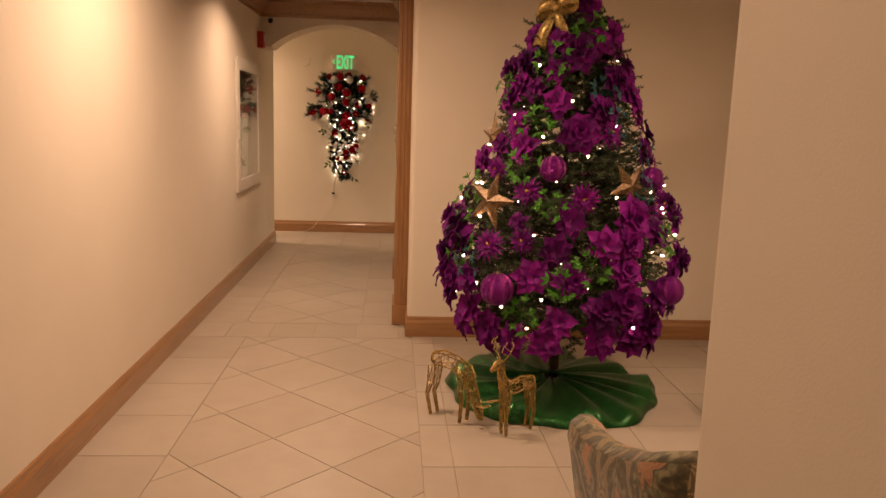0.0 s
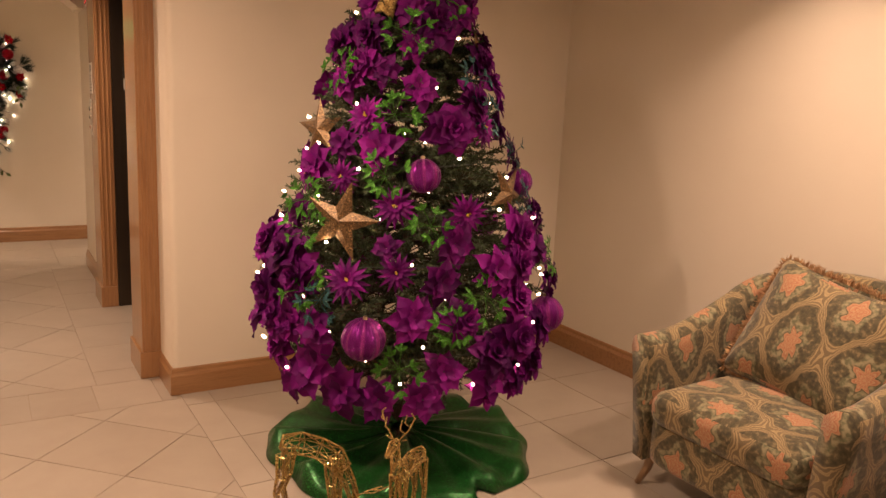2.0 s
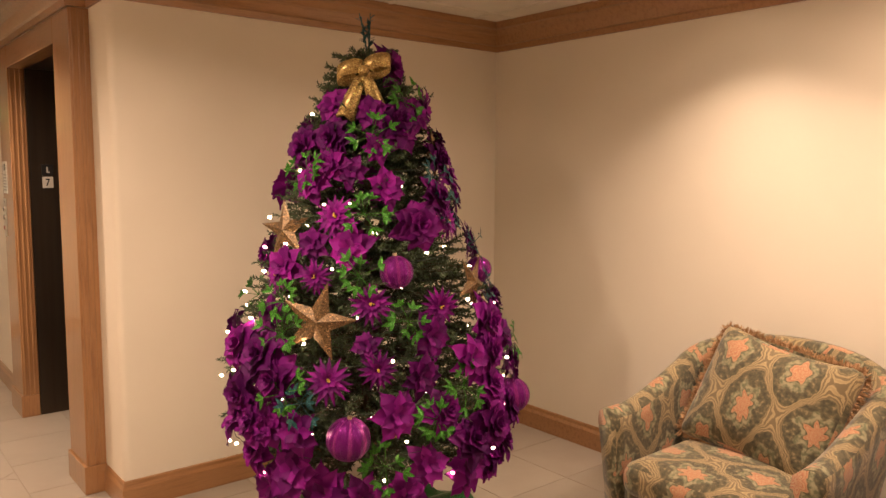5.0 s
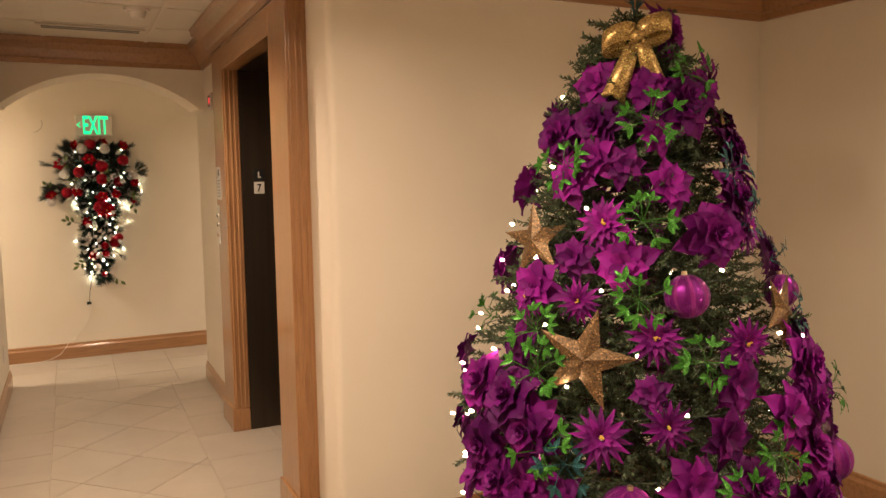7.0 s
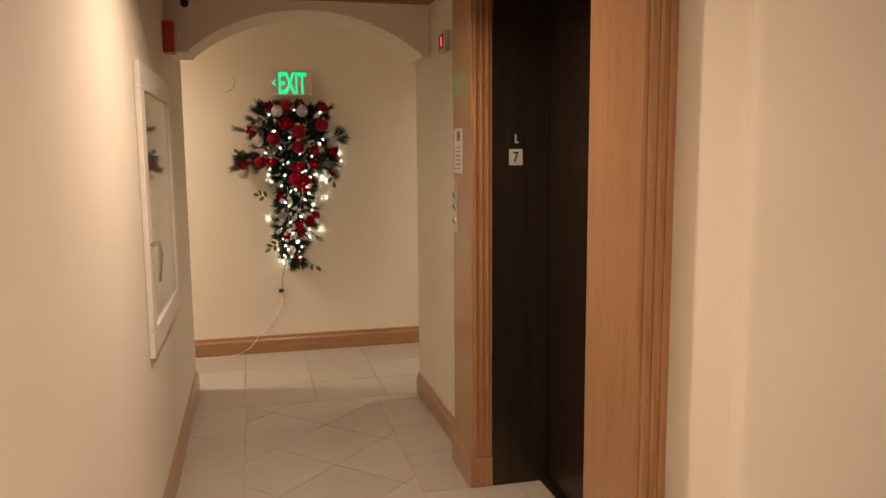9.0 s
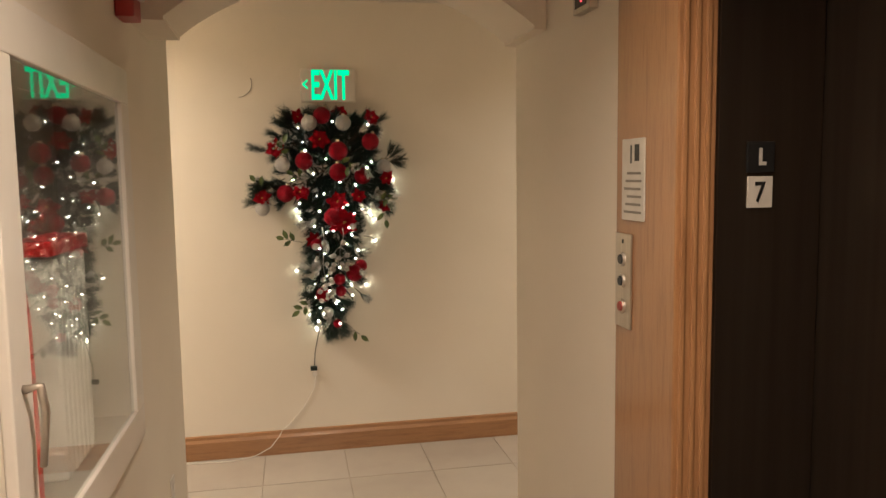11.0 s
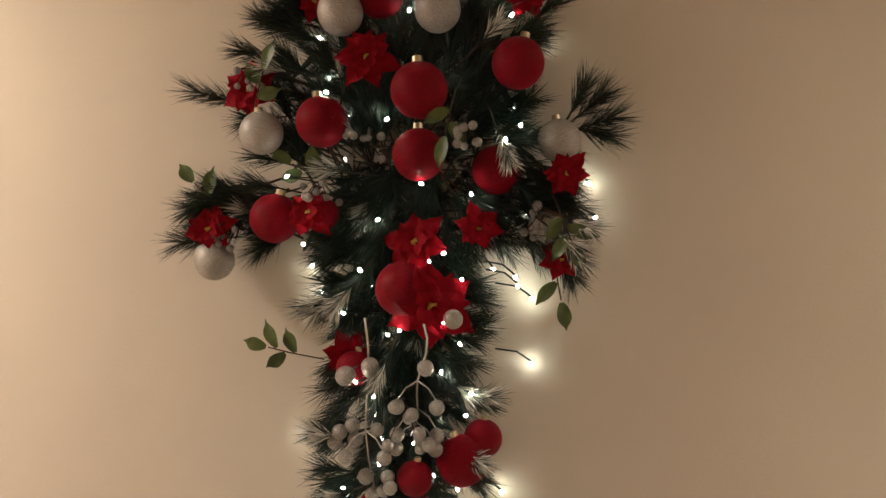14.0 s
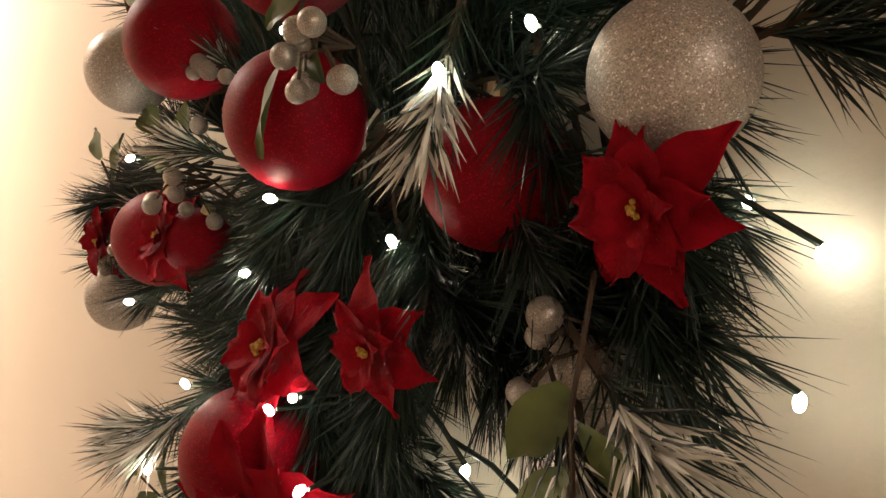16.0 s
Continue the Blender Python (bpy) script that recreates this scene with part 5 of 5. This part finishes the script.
panel = empty("call_panel", HEAD_X, 6.975, 1.255, "brushed steel lift call panel with three round buttons", "control panel")
part("plate", boxed(-0.006, -0.045, -0.12, -0.0005, 0.045, 0.12, bevel=0.002), STEEL, panel)
for z, c in ((0.055, BLACK), (0.0, BLACK), (-0.065, plain("fire_switch_red", (0.25, 0.03, 0.02), 0.4))):
    ring = bmesh.new()
    cyl(ring, (0, 0, 0), 0.019, 0.017, 0.006, 24, Matrix.Translation((-0.006, 0.0, z)) @ Matrix.Rotation(-math.pi / 2, 4, "Y"))
    bt = part("button", ring, STEEL, panel, "round steel button")
    cap = bmesh.new()
    cyl(cap, (0, 0, 0.006), 0.013, 0.012, 0.003, 20, Matrix.Translation((-0.006, 0.0, z)) @ Matrix.Rotation(-math.pi / 2, 4, "Y"))
    part("button_face", cap, c, bt)
part("keyhole", boxed(-0.0075, -0.004, 0.095, -0.0062, 0.004, 0.105), BLACK, panel)
indicator = empty("floor_indicator", RIGHT, 7.36, 2.05, "grey lift floor indicator with a red digit", "indicator")
part("case", boxed(-0.03, -0.065, -0.05, -0.0005, 0.065, 0.05, bevel=0.004), STEEL, indicator)
part("screen", boxed(-0.0315, -0.045, -0.035, -0.0302, 0.045, 0.035), BLACK, indicator)
part("digit", boxed(-0.0328, -0.010, -0.022, -0.0316, -0.002, 0.022), glow("red_digit", (1.0, 0.04, 0.05), 3.0), indicator, "glowing red digit")

alarm = empty("fire_alarm", LEFT, 7.64, 2.075, "red wall fire alarm with a clear strobe lens", "fire alarm")
part("case", boxed(0.0005, -0.055, -0.075, 0.055, 0.055, 0.075, bevel=0.006), blotchy("alarm_red", (0.30, 0.012, 0.012), (0.36, 0.02, 0.018), 8, 0.4), alarm)
part("strobe_lens", boxed(0.0555, -0.02, -0.02, 0.075, 0.02, 0.05, bevel=0.006), WHITE_PAINT, alarm, "clear strobe lens")
camdome = empty("security_camera", -1.03, 7.75, 2.265, "small black dome camera under the crown moulding", "camera")
part("base", boxed(-0.02, -0.02, -0.012, 0.02, -0.0005, 0.02, bevel=0.003), BLACK, camdome)
dome = ball_bm(0.02, 16, 10)
bmesh.ops.translate(dome, verts=dome.verts, vec=(0, -0.028, -0.008))
part("dome", dome, BLACK, camdome, smooth=True)
outlet = empty("wall_outlet", LEFT, 8.15, 0.33, "cream plastic wall outlet near the floor", "outlet")
part("plate", boxed(0.0005, -0.036, -0.058, 0.006, 0.036, 0.058, bevel=0.002), WHITE_PAINT, outlet)
for z in (-0.022, 0.022):
    part("socket", boxed(0.0062, -0.016, z - 0.013, 0.0085, 0.016, z + 0.013, bevel=0.001), WHITE_PAINT, outlet)

# recessed cabinet with a glass door
CY0, CY1, CZ0, CZ1 = 6.62, 7.52, 0.83, 1.76
# white interior toned down to grey-beige: the recess's shade is in this colour
SHADED_LINING = blotchy("shaded_cabinet_lining", (0.20, 0.18, 0.15), (0.26, 0.23, 0.19), 5, 0.5)
cab = empty("fire_hose_cabinet", LEFT, (CY0 + CY1) / 2, CZ0, "recessed white fire hose cabinet with a glass door", "cabinet")
cyh, czh = (CY1 - CY0) / 2, CZ1 - CZ0
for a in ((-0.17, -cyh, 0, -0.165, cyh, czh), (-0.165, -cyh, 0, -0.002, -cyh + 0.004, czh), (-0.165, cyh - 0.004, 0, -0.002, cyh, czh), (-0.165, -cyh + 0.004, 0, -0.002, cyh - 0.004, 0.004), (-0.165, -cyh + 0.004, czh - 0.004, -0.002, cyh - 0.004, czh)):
    part("lining", boxed(*a), SHADED_LINING, cab)
FW = 0.085
door = part("door_frame", boxed(0.0005, -cyh - FW, -FW, 0.022, cyh + FW, 0.015, bevel=0.004), WHITE_PAINT, cab, "white painted steel frame")
part("rail", boxed(0.0006, -cyh - FW, czh - 0.015, 0.022, cyh + FW, czh + FW, bevel=0.004), WHITE_PAINT, door)
part("stile", boxed(0.0007, -cyh - FW, 0.015, 0.022, -cyh + 0.015, czh - 0.015, bevel=0.004), WHITE_PAINT, door)
part("stile", boxed(0.0007, cyh - 0.015, 0.015, 0.022, cyh + FW, czh - 0.015, bevel=0.004), WHITE_PAINT, door)
gm, gnt, gb = mat("cabinet_glass", 0.02, 0.0, (0.92, 0.95, 0.93))
gb.inputs["Transmission Weight"].default_value = 1.0
gb.inputs["IOR"].default_value = 1.52
pane = part("glass_pane", boxed(0.008, -cyh + 0.012, 0.012, 0.012, cyh - 0.012, czh - 0.012), gm, door, "clear glass pane")
pane.visible_shadow = False
handle = bmesh.new()
tube(handle, [(0.022, -cyh - 0.035, 0.34), (0.05, -cyh - 0.035, 0.345), (0.055, -cyh - 0.03, 0.30), (0.045, -cyh - 0.03, 0.20)], 0.009, 8, 0.7)
part("handle", handle, STEEL, door, "chrome pull handle", smooth=True)
ext = empty("fire_extinguisher", LEFT - 0.085, 6.80, CZ0 + 0.004, "red fire extinguisher inside the cabinet", "fire extinguisher")
part("cylinder", tube(bmesh.new(), [(0, 0, 0), (0, 0, 0.02), (0, 0, 0.42), (0, 0, 0.47)], 0.062, 20, 0.8), blotchy("extinguisher_red", (0.40, 0.01, 0.01), (0.46, 0.02, 0.02), 6, 0.3), ext, smooth=True)
part("valve", tube(bmesh.new(), [(0, 0, 0.47), (0, 0, 0.56)], 0.018, 10), STEEL, ext)
part("lever", boxed(-0.01, -0.09, 0.555, 0.01, 0.02, 0.572, bevel=0.003), BLACK, ext)
hose = empty("fire_hose", LEFT - 0.09, 7.15, CZ0 + 0.004, "white folded canvas fire hose on a red rack", "fire hose")
for k in range(7):
    part("fold", boxed(-0.05, -0.13 + k * 0.036, 0.0, 0.05, -0.102 + k * 0.036, 0.52 - 0.05 * (k % 2), bevel=0.010), blotchy("canvas", (0.46, 0.43, 0.37), (0.54, 0.51, 0.45), 20, 0.9, 0, 200, 0.4) if k == 0 else bpy.data.materials["canvas"], hose)
part("rack", boxed(-0.05, -0.15, 0.525, 0.05, 0.15, 0.56, bevel=0.006), bpy.data.materials["extinguisher_red"], hose, "red rack")

# ceiling fixtures
LENS = glow("lamp_lens", (1.0, 0.82, 0.6), 14)
# the fixture at (1.9, 8.8) is made up to go with the added fill lamp
for lx, ly, lp, sp in DOWNLIGHTS + [(-2.45, 8.80, 0, 0), (1.9, 8.8, 0, 0), (2.10, 4.15, -1, 0)]:
    d = empty("downlight", lx, ly, CEIL, "recessed round ceiling downlight" if lp >= 0 else "unlit recessed ceiling downlight with a dark ring", "ceiling light", "ceiling downlights")
    ring = bmesh.new()
    prof = [(0.068, -0.001), (0.10, -0.001), (0.10, -0.006), (0.072, -0.009)]
    rows = [[ring.verts.new((r * math.cos(2 * math.pi * k / 32), r * math.sin(2 * math.pi * k / 32), z)) for r, z in prof] for k in range(32)]
    for k in range(32):
        u, v = rows[k], rows[(k + 1) % 32]
        for j in range(4):
            ring.faces.new((u[j], u[(j + 1) % 4], v[(j + 1) % 4], v[j]))
    bmesh.ops.recalc_face_normals(ring, faces=ring.faces)
    part("trim_ring", ring, WHITE_PAINT if lp >= 0 else BLACK, d)
    part("lens", cyl(bmesh.new(), (0, 0, -0.008), 0.068, 0.068, 0.004, 32), LENS if lp >= 0 else BLACK, d, "glowing lens" if lp >= 0 else "dark lens")
smoke = empty("smoke_detector", -0.27, 6.59, CEIL - 0.007, "white round smoke detector on the ceiling", "smoke detector")
part("base", cyl(bmesh.new(), (0, 0, -0.012), 0.065, 0.068, 0.012, 32), WHITE_PAINT, smoke)
part("head", cyl(bmesh.new(), (0, 0, -0.05), 0.035, 0.05, 0.0375, 32), WHITE_PAINT, smoke)
vent = empty("ceiling_vent", -0.48, 7.25, CEIL - 0.0062, "cream slotted air vent in the ceiling", "vent")
part("frame", boxed(-0.30, -0.075, -0.008, 0.30, 0.075, -0.0004, bevel=0.002), CEILING, vent)
for k in range(2):
    part("slot", boxed(-0.27, -0.045 + k * 0.05, -0.0095, 0.27, -0.015 + k * 0.05, -0.0082), BLACK, vent)


# ---- floor tiles ----
def clip(poly, axis, value, keep_less):
    out = []
    for i, p in enumerate(poly):
        q = poly[(i + 1) % len(poly)]
        ip, iq = (p[axis] <= value) == keep_less, (q[axis] <= value) == keep_less
        if ip:
            out.append(p)
        if ip != iq:
            f = (value - p[axis]) / (q[axis] - p[axis])
            out.append((p[0] + f * (q[0] - p[0]), p[1] + f * (q[1] - p[1])))
    return out


def lay(x0, y0, x1, y1, size, cx, cy, turn, size_y=None):
    """Lays tiles over a rectangle from a grid with a corner at (cx, cy), clipped at its edges."""
    sy = size_y or size
    c, s = math.cos(turn), math.sin(turn)
    n = int(9 / min(size, sy))
    g = 0.0016
    for i in range(-n, n):
        for j in range(-n, n):
            poly = []
            for u, v in ((i * size + g, j * sy + g), ((i + 1) * size - g, j * sy + g), ((i + 1) * size - g, (j + 1) * sy - g), (i * size + g, (j + 1) * sy - g)):
                poly.append((cx + u * c - v * s, cy + u * s + v * c))
            if max(p[0] for p in poly) < x0 or min(p[0] for p in poly) > x1 or max(p[1] for p in poly) < y0 or min(p[1] for p in poly) > y1:
                continue
            for axis, value, less in ((0, x0 + g, False), (0, x1 - g, True), (1, y0 + g, False), (1, y1 - g, True)):
                poly = clip(poly, axis, value, less) if poly else poly
            if len(poly) < 3:
                continue
            mx, my = sum(p[0] for p in poly) / len(poly), sum(p[1] for p in poly) / len(poly)
            if max(p[0] for p in poly) - min(p[0] for p in poly) < 0.012 or max(p[1] for p in poly) - min(p[1] for p in poly) < 0.012:
                continue
            bm = bmesh.new()
            lift = rng.uniform(-0.0004, 0.0)
            top = [bm.verts.new((p[0] - mx - (p[0] - mx) * 0.004, p[1] - my - (p[1] - my) * 0.004, lift)) for p in poly]
            low = [bm.verts.new((p[0] - mx, p[1] - my, -0.0035)) for p in poly]
            bm.faces.new(top)
            for k in range(len(poly)):
                bm.faces.new((top[k], low[k], low[(k + 1) % len(poly)], top[(k + 1) % len(poly)]))
            bmesh.ops.recalc_face_normals(bm, faces=bm.faces)
            ob = new("tile", mesh_of(bm, "tile", TILE))
            ob.parent = floor
            ob.location = (mx, my, 0)


lay(-2.4, 8.12, 1.2, END_Y, 0.43, -0.83, END_Y, 0)                    # cross hall
lay(LEFT, 5.24, -0.82, 8.12, 0.43, LEFT, 7.27, 0)                     # border beside the corridor field
lay(-0.82, 5.24, -0.04, 8.12, 0.40, -0.39, 7.70, math.pi / 4)         # corridor field
lay(-0.04, 5.24, 0.60, 8.12, 0.43, -0.04, 6.30, 0)                    # border by the lift
lay(LEFT, 4.91, 0.28, 5.24, 0.275, -0.615, 4.91, 0, 0.33)             # cross band
lay(LEFT, 0.6, -0.75, 4.91, 0.43, LEFT, 4.48, 0)                      # lobby border
lay(-0.75, 0.6, 0.30, 4.91, 0.40, -0.345, 4.50, math.pi / 4)          # lobby field
lay(0.30, 1.2, NOOK_X, NOOK_Y, 0.43, 1.72, 3.95, 0)                   # nook
